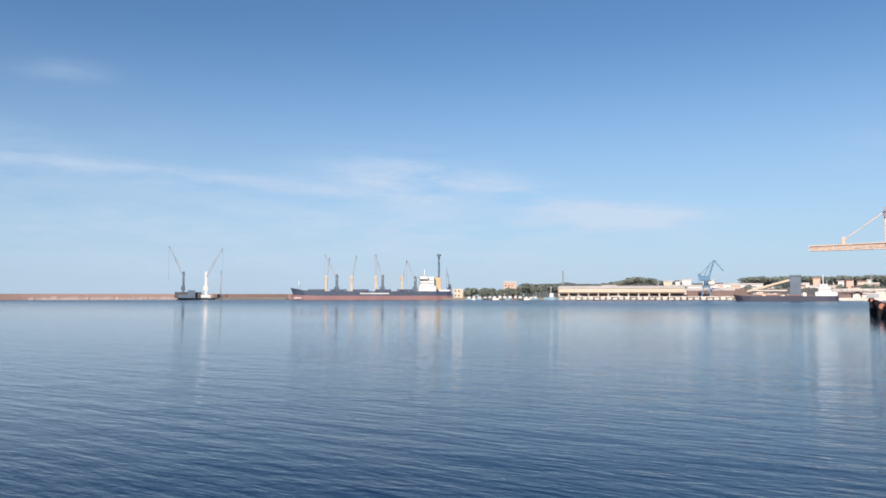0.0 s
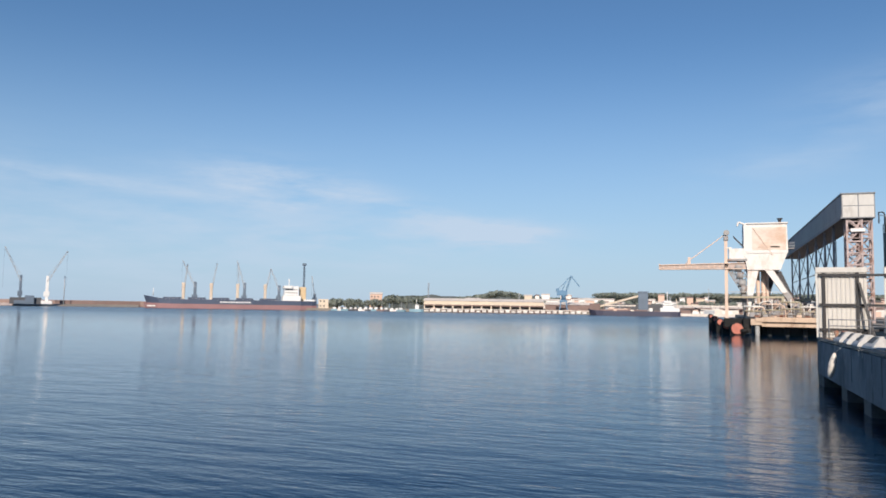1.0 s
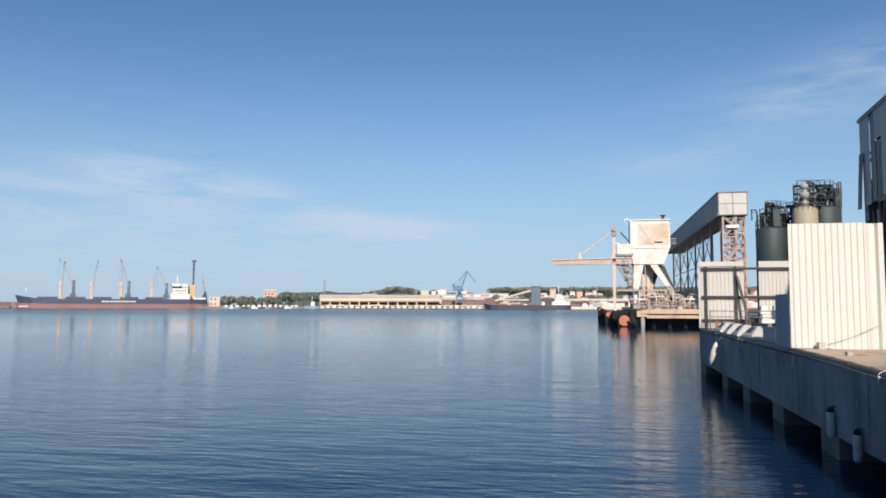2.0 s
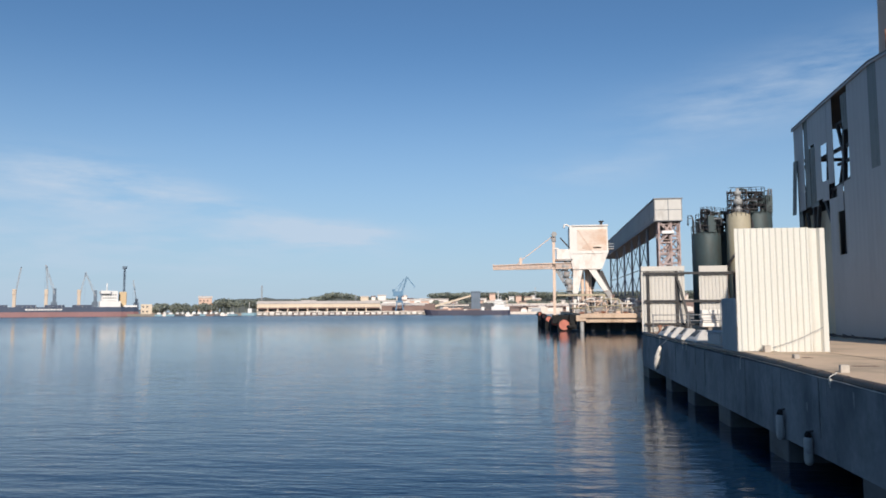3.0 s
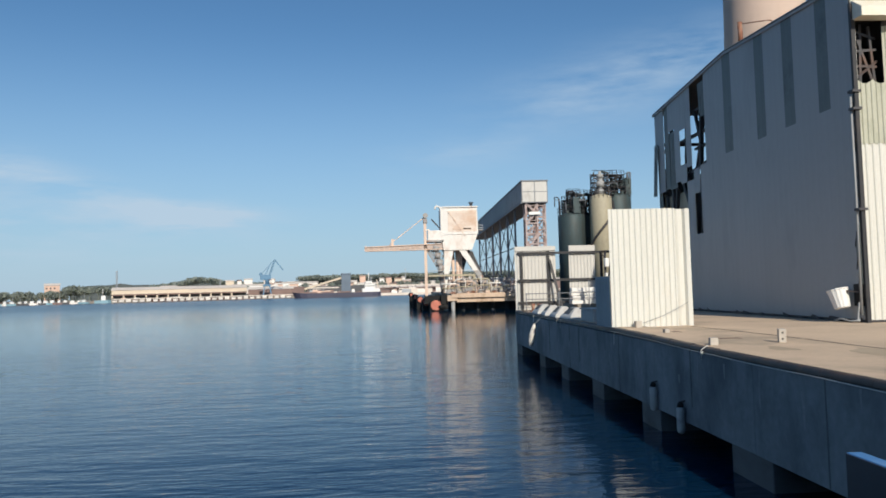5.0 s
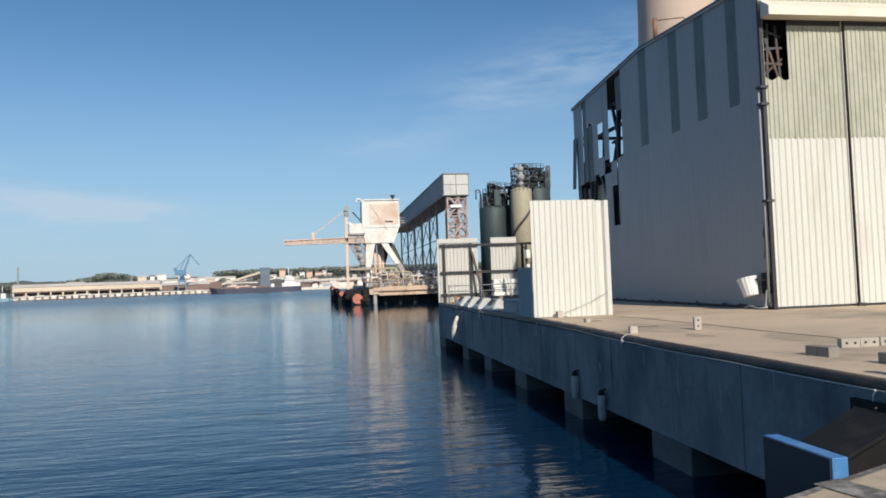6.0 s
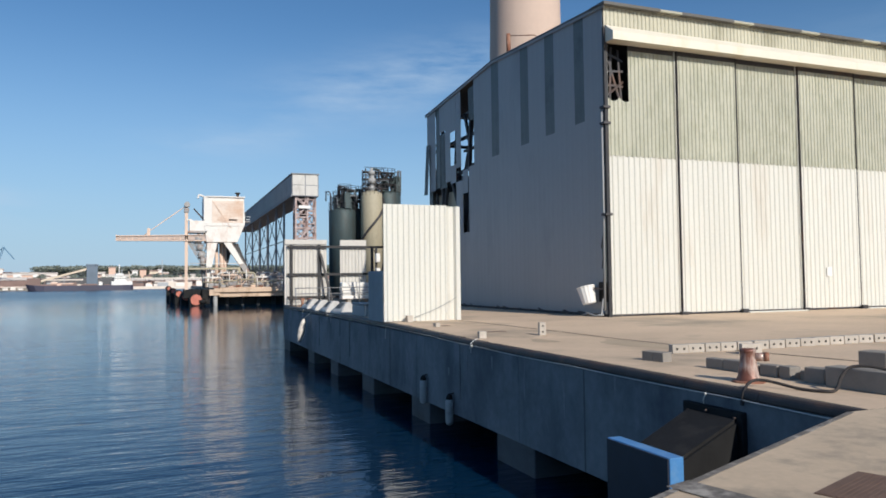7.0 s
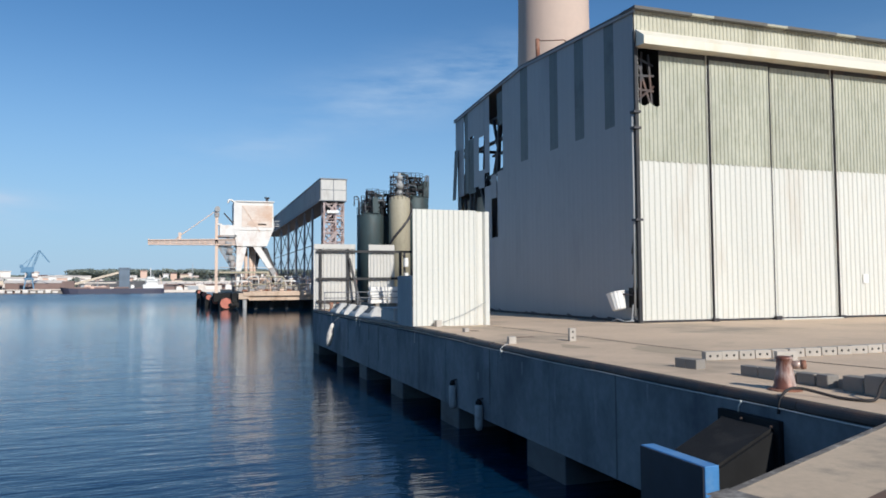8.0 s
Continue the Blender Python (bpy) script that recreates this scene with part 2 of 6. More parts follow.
M["blue"] = mat("blue_fender_face", (0.075, 0.23, 0.50), 0.5, vary=0.14, scale=2, grain=25, stain=(0.16, 0.30, 0.50), stain_amount=0.3, stain_scale=2)
M["float_white"] = mat("weathered_float", (0.72, 0.66, 0.58), 0.6, vary=0.12, scale=4, grain=20, stain=(0.36, 0.32, 0.27), stain_amount=0.4, stain_scale=3)
M["fender_grey"] = mat("grey_float", (0.36, 0.36, 0.35), 0.6, vary=0.14, scale=4, grain=20, stain=(0.2, 0.19, 0.18), stain_amount=0.4, stain_scale=3)
M["white_plastic"] = mat("white_plastic", (0.78, 0.76, 0.72), 0.45, vary=0.06, scale=2, grain=12)
M["blue_grey"] = mat("blue_grey_paint", (0.33, 0.36, 0.375), 0.6, vary=0.12, scale=1.2, grain=10)
M["drum_red"] = mat("red_drum", (0.52, 0.17, 0.115), 0.6, vary=0.2, scale=0.8, grain=6, stain=(0.3, 0.09, 0.05), stain_amount=0.35)
M["plate"] = mat("brown_cover_plate", (0.17, 0.105, 0.075), 0.7, 0.3, vary=0.25, scale=4, grain=40, bump=0.5)
M["joint"] = mat("joint_filler", (0.13, 0.115, 0.10), 0.9, vary=0.5, scale=5, grain=30, stain=(0.36, 0.33, 0.29), stain_amount=0.35, stain_scale=4)
M["slot"] = mat("rail_slot", (0.10, 0.075, 0.055), 0.8, vary=0.3, scale=3)
M["roof"] = mat("old_roof_sheet", (0.12, 0.115, 0.105), 0.8, vary=0.2, scale=0.5, grain=5)
M["roof_pale"] = mat("pale_roof_sheet", (0.40, 0.385, 0.30), 0.8, vary=0.15, scale=0.5, grain=5)
# far things
M["ship_red"] = mat("hull_antifouling", (0.30, 0.165, 0.16), 0.7, vary=0.15, scale=0.05, grain=0.5, bump=0)
# dark blue hull paint, lightened a little to hold distance haze
M["ship_dark"] = mat("hull_dark_hazed", (0.06, 0.08, 0.125), 0.6, vary=0.2, scale=0.05, grain=0.5, bump=0)
M["ship_maroon"] = mat("hull_maroon_paint", (0.05, 0.05, 0.08), 0.6, vary=0.2, scale=0.05, grain=0.5, bump=0)
M["ship_white"] = mat("ship_white_paint", (0.80, 0.78, 0.74), 0.5, vary=0.06, scale=0.1, grain=0.7, bump=0)
M["ship_cream"] = mat("ship_crane_cream", (0.60, 0.49, 0.38), 0.6, vary=0.1, scale=0.1, grain=0.7, bump=0)
M["ship_yellow"] = mat("funnel_yellow", (0.62, 0.46, 0.27), 0.6, vary=0.1, scale=0.1, grain=0.7, bump=0)
M["crane_dark"] = mat("quay_crane_dark", (0.13, 0.17, 0.22), 0.6, vary=0.2, scale=0.1, grain=0.7, bump=0)
M["crane_grey"] = mat("crane_grey", (0.36, 0.38, 0.40), 0.6, vary=0.2, scale=0.1, grain=0.7, bump=0)
M["crane_blue"] = mat("crane_blue", (0.11, 0.22, 0.34), 0.6, vary=0.15, scale=0.1, grain=0.7, bump=0)
M["shed_cream"] = mat("shed_cream", (0.66, 0.55, 0.42), 0.8, vary=0.1, scale=0.05, grain=0.4, bump=0)
M["roof_far"] = mat("pale_far_roof", (0.70, 0.62, 0.54), 0.8, vary=0.12, scale=0.05, grain=0.4, bump=0)
M["house_pink"] = mat("far_house_plaster", (0.66, 0.46, 0.36), 0.8, vary=0.1, scale=0.1, grain=0.6, bump=0)
M["house_white"] = mat("far_house_white", (0.74, 0.68, 0.62), 0.8, vary=0.1, scale=0.1, grain=0.6, bump=0, piece=0.12)
M["far_dark"] = mat("far_shade", (0.10, 0.10, 0.105), 0.9, vary=0.2, scale=0.1, grain=0.6, bump=0)
M["far_brown"] = mat("far_brown_steel", (0.22, 0.15, 0.13), 0.8, vary=0.2, scale=0.1, grain=0.6, bump=0)
M["far_ground"] = mat("far_ground", (0.26, 0.23, 0.19), 0.9, vary=0.2, scale=0.02, grain=0.2, bump=0)
# hill and leaf colours are lifted paler to carry distance haze
M["hill"] = mat("hazed_hill_scrub", (0.13, 0.14, 0.115), 0.95, vary=0.3, scale=0.02, grain=0.2, bump=0)
M["leaf"] = mat("hazed_foliage", (0.15, 0.165, 0.14), 0.9, vary=0.4, scale=0.06, grain=0.4, bump=0)
n, l = M["leaf"].node_tree.nodes, M["leaf"].node_tree.links
thin = n.new("ShaderNodeBsdfTranslucent")
thin.inputs["Color"].default_value = (0.15, 0.165, 0.125, 1)
both = n.new("ShaderNodeAddShader")
l.new(n["Principled BSDF"].outputs[0], both.inputs[0])
l.new(thin.outputs[0], both.inputs[1])
l.new(both.outputs[0], n["Material Output"].inputs["Surface"])
M["roof_tile"] = mat("far_tile_roof", (0.40, 0.27, 0.21), 0.9, vary=0.15, scale=0.1, grain=0.6, bump=0, piece=0.2)
M["mole"] = mat("breakwater_wall", (0.36, 0.25, 0.21), 0.9, vary=0.15, scale=0.03, grain=0.4, bump=0)
M["rock"] = mat("breakwater_rock", (0.46, 0.37, 0.32), 0.95, vary=0.3, scale=0.1, grain=0.6, bump=0)
M["teal"] = mat("tug_teal", (0.22, 0.36, 0.42), 0.6, vary=0.1, scale=0.2, bump=0)

# sea water: dark body colour under a clear rippled surface
wm = bpy.data.materials.new("sea_water")
wm.use_nodes = True
n, l = wm.node_tree.nodes, wm.node_tree.links
b = n["Principled BSDF"]
b.inputs["Base Color"].default_value = (0.0002, 0.0145, 0.041, 1)
b.inputs["Specular Tint"].default_value = (0.72, 0.88, 1.0, 1)
b.inputs["IOR"].default_value = 1.34
tc = n.new("ShaderNodeTexCoord")
hs = []
for rot, sx, sy, scale, detail, weight in ((2, 1.5, 4.0, 0.11, 3, 0.8), (6, 1.0, 3.6, 0.28, 3, 0.45), (-9, 1.0, 3.2, 0.75, 4, 0.42), (3, 1.0, 2.4, 2.8, 3, 0.12)):
    mp = n.new("ShaderNodeMapping")
    mp.inputs["Rotation"].default_value = (0, 0, radians(rot))
    mp.inputs["Scale"].default_value = (sx, sy, 1)
    l.new(tc.outputs["Object"], mp.inputs[0])
    nz = n.new("ShaderNodeTexNoise")
    nz.inputs["Scale"].default_value, nz.inputs["Detail"].default_value, nz.inputs["Roughness"].default_value = scale, detail, 0.5
    l.new(mp.outputs[0], nz.inputs["Vector"])
    mu = n.new("ShaderNodeMath")
    mu.operation = "MULTIPLY"
    mu.inputs[1].default_value = weight
    l.new(nz.outputs["Fac"], mu.inputs[0])
    hs.append(mu)
a1 = n.new("ShaderNodeMath")
l.new(hs[0].outputs[0], a1.inputs[0])
l.new(hs[1].outputs[0], a1.inputs[1])
for wave in hs[2:]:
    a2 = n.new("ShaderNodeMath")
    l.new(a1.outputs[0], a2.inputs[0])
    l.new(wave.outputs[0], a2.inputs[1])
    a1 = a2
# calmer and rougher patches of breeze
calm = n.new("ShaderNodeTexNoise")
calm.inputs["Scale"].default_value, calm.inputs["Detail"].default_value = 0.02, 3
l.new(tc.outputs["Object"], calm.inputs["Vector"])
cm = n.new("ShaderNodeMapRange")
cm.inputs["From Min"].default_value, cm.inputs["From Max"].default_value = 0.35, 0.65
cm.inputs["To Min"].default_value, cm.inputs["To Max"].default_value = 0.65, 1.0
l.new(calm.outputs["Fac"], cm.inputs[0])
bp = n.new("ShaderNodeBump")
bp.inputs["Distance"].default_value = 0.10
# open harbour lies calmer than the wash along the quay
wsep = n.new("ShaderNodeSeparateXYZ")
l.new(tc.outputs["Object"], wsep.inputs[0])
still = n.new("ShaderNodeMapRange")
still.interpolation_type = "SMOOTHSTEP"
still.inputs["From Min"].default_value, still.inputs["From Max"].default_value = 8, 130
still.inputs["To Min"].default_value, still.inputs["To Max"].default_value = 1.0, 0.2
l.new(wsep.outputs["Y"], still.inputs[0])
# ripples too small to tell apart far out spread the mirror image
spread = n.new("ShaderNodeMapRange")
spread.interpolation_type = "SMOOTHSTEP"
spread.inputs["From Min"].default_value, spread.inputs["From Max"].default_value = 60, 380
spread.inputs["To Min"].default_value, spread.inputs["To Max"].default_value = 0.035, 0.235
l.new(wsep.outputs["Y"], spread.inputs[0])
l.new(spread.outputs[0], b.inputs["Roughness"])
sm = n.new("ShaderNodeMath")
sm.operation = "MULTIPLY"
l.new(cm.outputs[0], sm.inputs[0])
l.new(still.outputs[0], sm.inputs[1])
l.new(sm.outputs[0], bp.inputs["Strength"])
l.new(a2.outputs[0], bp.inputs["Height"])
l.new(bp.outputs[0], b.inputs["Normal"])
M["water"] = wm


# ------------------------------------------------------------ mesh helpers
def box(bm, x0, x1, y0, y1, z0, z1, bevel=0.0):
    vs = [bm.verts.new(p) for p in ((x0, y0, z0), (x1, y0, z0), (x1, y1, z0), (x0, y1, z0), (x0, y0, z1), (x1, y0, z1), (x1, y1, z1), (x0, y1, z1))]
    fs = [bm.faces.new([vs[i] for i in f]) for f in ((3, 2, 1, 0), (4, 5, 6, 7), (0, 1, 5, 4), (1, 2, 6, 5), (2, 3, 7, 6), (3, 0, 4, 7))]
    if bevel:
        es = {e for f in fs for e in f.edges}
        bmesh.ops.bevel(bm, geom=list(es), offset=bevel, segments=2, profile=0.5, affect="EDGES")
    return bm


def rod(bm, p, q, r, r2=None, seg=8, caps=True):
    """A round bar from p to q."""
    p, q = Vector(p), Vector(q)
    r2 = r if r2 is None else r2
    d = (q - p).normalized()
    u = d.orthogonal().normalized()
    v = d.cross(u)
    rings = []
    for c, rr in ((p, r), (q, r2)):
        rings.append([bm.verts.new(c + (u * math.cos(2 * math.pi * k / seg) + v * math.sin(2 * math.pi * k / seg)) * rr) for k in range(seg)])
    for k in range(seg):
        f = bm.faces.new((rings[0][k], rings[0][(k + 1) % seg], rings[1][(k + 1) % seg], rings[1][k]))
        f.smooth = seg > 6
    if caps:
        bm.faces.new(rings[0][::-1])
        bm.faces.new(rings[1])
    return bm


def bar(bm, p, q, w):
    """A square bar from p to q."""
    return rod(bm, p, q, w * 0.707, seg=4)


def prism(bm, poly, axis, a, b):
    """A polygon given in the two other axes, drawn out along axis from a to b."""
    def at(u, v, w):
        return {"x": (w, u, v), "y": (u, w, v), "z": (u, v, w)}[axis]
    lo = [bm.verts.new(at(u, v, a)) for u, v in poly]
    hi = [bm.verts.new(at(u, v, b)) for u, v in poly]
    bm.faces.new(lo[::-1])
    bm.faces.new(hi)
    for k in range(len(poly)):
        j = (k + 1) % len(poly)
        bm.faces.new((lo[k], lo[j], hi[j], hi[k]))
    bmesh.ops.recalc_face_normals(bm, faces=bm.faces)
    return bm


def lathe(bm, profile, centre=(0, 0, 0), seg=20, lean=None):
    """Turns a list of (radius, height) about an upright axis."""
    cx, cy, cz = centre
    rings = []
    for r, z in profile:
        rings.append([bm.verts.new((cx + r * math.cos(2 * math.pi * k / seg), cy + r * math.sin(2 * math.pi * k / seg), cz + z)) for k in range(seg)])
    for a, b2 in zip(rings, rings[1:]):
        for k in range(seg):
            f = bm.faces.new((a[k], a[(k + 1) % seg], b2[(k + 1) % seg], b2[k]))
            f.smooth = True
    bm.faces.new(rings[0][::-1])
    bm.faces.new(rings[-1])
    return bm


def ribbed(bm, p, along, out, width, z0, z1, pitch=0.28, depth=0.035, thick=0.012, top=None):
    """A trapezoid-ribbed sheet standing upright: it starts at p, runs width metres along, its ribs stand out."""
    p, along, out = Vector(p), Vector(along).normalized(), Vector(out).normalized()
    prof, u = [], 0.0
    while u < width - 1e-6:
        for f, d in ((0.0, 0), (0.5, 0), (0.62, depth), (0.88, depth)):
            if u + f * pitch < width:
                prof.append((u + f * pitch, d))
        u += pitch
    prof.append((width, 0))
    rows = []
    for s, d in prof:
        zt = top(s) if top else z1
        c = p + along * s + out * d
        i = p + along * s + out * (d - thick)
        rows.append([bm.verts.new((c.x, c.y, z0)), bm.verts.new((c.x, c.y, zt)), bm.verts.new((i.x, i.y, zt)), bm.verts.new((i.x, i.y, z0))])
    for a, b2 in zip(rows, rows[1:]):
        for k in range(4):
            bm.faces.new((a[k], b2[k], b2[(k + 1) % 4], a[(k + 1) % 4]))
    bm.faces.new(rows[0])
    bm.faces.new(rows[-1][::-1])
    bmesh.ops.recalc_face_normals(bm, faces=bm.faces)
    return bm


def lattice(bm, p, q, side, w, bays, up=(0, 0, 1)):
    """A square lattice mast or jib from p to q."""
    p, q = Vector(p), Vector(q)
    d = (q - p).normalized()
    u = d.cross(Vector(up))
    u = (u if u.length > 0.05 else d.cross(Vector((0, 1, 0)))).normalized() * side / 2
    v = d.cross(u).normalized() * side / 2
    corner = (u + v, u - v, -u - v, -u + v)
    for c in corner:
        bar(bm, p + c, q + c, w)
    for k in range(bays):
        a, b2 = p.lerp(q, k / bays), p.lerp(q, (k + 1) / bays)
        for i in range(4):
            c, e2 = corner[i], corner[(i + 1) % 4]
            if k % 2:
                c, e2 = e2, c
            bar(bm, a + c, b2 + e2, w * 0.7)
            bar(bm, a + corner[i], a + corner[(i + 1) % 4], w * 0.7)
    return bm


def tube(bm, pts, r, seg=7):
    """A bent round line through pts."""
    pts = [Vector(v) for v in pts]
    rings = []
    for k, c in enumerate(pts):
        d = (pts[min(k + 1, len(pts) - 1)] - pts[max(k - 1, 0)]).normalized()
        u = d.cross(Vector((0, 0, 1)))
        u = (u if u.length > 0.05 else Vector((1, 0, 0))).normalized()
        v = d.cross(u)
        rings.append([bm.verts.new(c + (u * math.cos(2 * math.pi * i / seg) + v * math.sin(2 * math.pi * i / seg)) * r) for i in range(seg)])
    for a, b2 in zip(rings, rings[1:]):
        for i in range(seg):
            f = bm.faces.new((a[i], a[(i + 1) % seg], b2[(i + 1) % seg], b2[i]))
            f.smooth = True
    bm.faces.new(rings[0][::-1])
    bm.faces.new(rings[-1])
    bmesh.ops.recalc_face_normals(bm, faces=bm.faces)
    return bm


def smooth_line(pts, steps=6):
    """Catmull-Rom points through pts."""
    pts = [Vector(p) for p in pts]
    out = []
    for k in range(len(pts) - 1):
        p0, p1, p2, p3 = pts[max(k - 1, 0)], pts[k], pts[k + 1], pts[min(k + 2, len(pts) - 1)]
        for s in range(steps):
            t = s / steps
            out.append(0.5 * ((2 * p1) + (p2 - p0) * t + (2 * p0 - 5 * p1 + 4 * p2 - p3) * t * t + (3 * p1 - p0 - 3 * p2 + p3) * t ** 3))
    return out + [pts[-1]]


def part(name, bm, material, parent=None, label=""):
    """Links bm as one mesh object under parent."""
    me = bpy.data.meshes.new(name)
    bm.to_mesh(me)
    bm.free()
    me.materials.append(M[material])
    ob = new(name, me)
    if parent is not None:
        ob.parent = parent
        ob.matrix_parent_inverse = parent.matrix_basis.inverted()
    if label:
        ob["label"] = label
    return ob


def thing(name, at, label, category, group="", kind="", turn=0.0):
    """An Empty at the base of a thing."""
    ob = new(name)
    ob.matrix_basis = pose(*at, 0, 0, turn)
    ob.empty_display_size = 0.3
    return tagged(ob, label, category, group, kind)


def local(name, bm, material, parent, label=""):
    """As part(), for a mesh whose numbers count from the parent's own origin."""
    ob = part(name, bm, material, None, label)
    ob.parent = parent
    return ob


def B():
    return bmesh.new()


def bx(*a, bevel=0.0):
    return box(bmesh.new(), *a, bevel=bevel)


# ------------------------------------------------------------ setting: water, quays
def gz(x, y):
    """Height of the yard: it falls a little towards its water edge."""
    t = max((y - 17) / 11, (x - 11) / 7)
    t = min(1, max(0, t))
    return 3.1 + 0.1 * t * t * (3 - 2 * t)


bm = B()
vs = [bm.verts.new(p) for p in ((-4600, -4600, 0), (4600, -4600, 0), (4600, 4600, 0), (-4600, 4600, 0))]
bm.faces.new(vs)
tagged(part("water", bm, "water"), "calm rippled deep blue harbour water", "water", kind="structure")

EDGE = 8.4            # face of the long quay
CX, CY = 8.22, 7.28   # corner where the near quay meets it
SLOPE = 0.447         # run of the near quay's edge


def edge_y(x):
    return CY + SLOPE * (x - CX) if x > -1.5 else CY + SLOPE * (-1.5 - CX) + 0.62 * (x + 1.5)


yard = thing("pavement_yard", (30, 30, 3.1), "sunlit dusty concrete quay paving with stains and slots", "pavement", kind="structure")
xs = [8.55 + (90 - 8.55) * (k / 44) ** 1.7 for k in range(45)]
ys = [CY + (55 - CY) * k / 40 for k in range(41)]
bm = B()
grid = [[bm.verts.new((x, y, gz(x, y))) for y in ys] for x in xs]
for i in range(44):
    for j in range(40):
        f = bm.faces.new((grid[i][j], grid[i + 1][j], grid[i + 1][j + 1], grid[i][j + 1]))
        f.smooth = True
part("paving", bm, "pavement", yard)
# slots of the old crane rail, a little open at the joints
for a, b2 in (((11.35, 28.2), (12.15, 21.5)), ((12.16, 21.3), (12.4, 16.0)), ((12.42, 15.8), (13.2, 10.7)), ((13.2, 10.6), (13.7, 8.0))):
    bm = B()
    for k in range(6):
        p, q = Vector(a).lerp(Vector(b2), k / 6), Vector(a).lerp(Vector(b2), (k + 1) / 6)
        w = 0.05
        v = [bm.verts.new((c.x + s, c.y, gz(c.x, c.y) + 0.005)) for c, s in ((p, -w), (p, w), (q, w), (q, -w))]
        bm.faces.new(v)
    part("rail_slot", bm, "slot", yard, "dark slot of an old rail")
# damp patches and drain covers
for x0, x1, y0, y1 in ((9.9, 10.6, 22.2, 22.5), (9.6, 9.9, 25.4, 25.8)):
    part("drain_cover", bx(x0, x1, y0, y1, gz(x0, y0) - 0.02, gz(x0, y0) + 0.006), "plate", yard, "rusty steel drain cover")

rs = random.Random(9)
for cx, cy, rx, ry in ((11.75, 16.6, 0.5, 1.7), (10.1, 18.8, 0.3, 0.6)):
    bm = B()
    ring = []
    for k in range(28):
        a = 2 * math.pi * k / 28
        q = 1 + 0.22 * math.sin(3 * a + cx) + 0.1 * rs.random()
        x, y = cx + rx * q * math.cos(a), cy + ry * q * math.sin(a)
        ring.append(bm.verts.new((x, y, gz(x, y) + 0.004)))
    bm.faces.new(ring)
    part("damp_stain", bm, "stain", yard, "brownish damp stain")
quay = thing("quay_wall", (EDGE, 30, 0), "grey concrete quay front standing on piers in shade", "quay", kind="structure")
PIERS = ((9.3, 11.4), (16.3, 18.45), (23.8, 25.7), (30.8, 32.7), (37.6, 39.3), (43.9, 45.7), (52.6, 55.0))
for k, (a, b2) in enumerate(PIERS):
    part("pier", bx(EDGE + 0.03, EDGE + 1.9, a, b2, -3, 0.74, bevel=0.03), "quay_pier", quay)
cuts = [CY] + [0.5 * (a + b2) + 0.35 * math.sin(3 * a) for a, b2 in PIERS[1:-1]] + [55.0]
for a, b2 in zip(cuts, cuts[1:]):
    d = 0.012 * math.sin(5 * a)
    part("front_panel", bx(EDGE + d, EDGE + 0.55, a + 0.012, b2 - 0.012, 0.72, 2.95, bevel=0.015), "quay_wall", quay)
for k, yy in enumerate((13.9, 20.9, 28.2, 34.9, 36.9, 42.1)):
    part("pour_joint", bx(EDGE - 0.016, EDGE + 0.02, yy, yy + 0.05, 0.74 + 0.5 * (k % 2), 2.94), "quay_pier", quay)
# back and slab get the painted undercroft shade
part("undercroft_back", bx(11.4, 11.7, CY, 54.9, -3, 2.9), "deep_shade", quay, "undercroft back, coloured near-black as deep shade")
part("slab", bx(EDGE + 0.56, 90, CY, 55, 2.55, 2.94), "deep_shade", quay)
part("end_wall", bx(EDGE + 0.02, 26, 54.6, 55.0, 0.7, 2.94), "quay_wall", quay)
# dark steel bullnose along the edge
prof = [(EDGE + 0.17, 2.95), (EDGE - 0.02, 2.95)] + [(EDGE - 0.03 + 0.085 * (1 - math.cos(a)), 2.98 + 0.125 * math.sin(a)) for a in (0.0, 0.35, 0.7, 1.05, 1.57)] + [(EDGE + 0.17, 3.107)]
for k in range(28):
    y0, y1 = CY + (55 - CY) * k / 28, CY + (55 - CY) * (k + 1) / 28 - 0.012
    part("edge_beam", prism(B(), [(u, v + gz(8.7, y0) - 3.1) for u, v in prof], "y", y0, y1), "cap", quay, "dark steel edge beam")
# rope slung under the edge beam
pts = []
for k in range(121):
    yy = CY + 0.15 + (54 - CY) * k / 120
    span = (yy * 0.21) % 1
    pts.append((EDGE - 0.045, yy, 2.948 - 0.02 * 4 * span * (1 - span) + gz(8.7, yy) - 3.1))
tagged(part("mooring_line", tube(B(), pts, 0.010, 6), "rope"), "thin pale rope slung along the quay edge", "rope")
for yy, z1, z0 in ((28.55, 3.0, 2.55), (19.9, 3.05, 2.85), (46.9, 3.1, 2.6), (39.6, 3.1, 2.75), (38.7, 3.1, 2.7)):
    tagged(part("rope_end", tube(B(), smooth_line([(EDGE + 0.12, yy, z1 + 0.1), (EDGE - 0.06, yy, z1), (EDGE - 0.075, yy + 0.05, 0.5 * (z0 + z1)), (EDGE - 0.06, yy + 0.12, z0)]), 0.013, 6), "rope"),
           "loose white rope end hanging over the quay edge", "rope", group="rope ends on the quay edge")

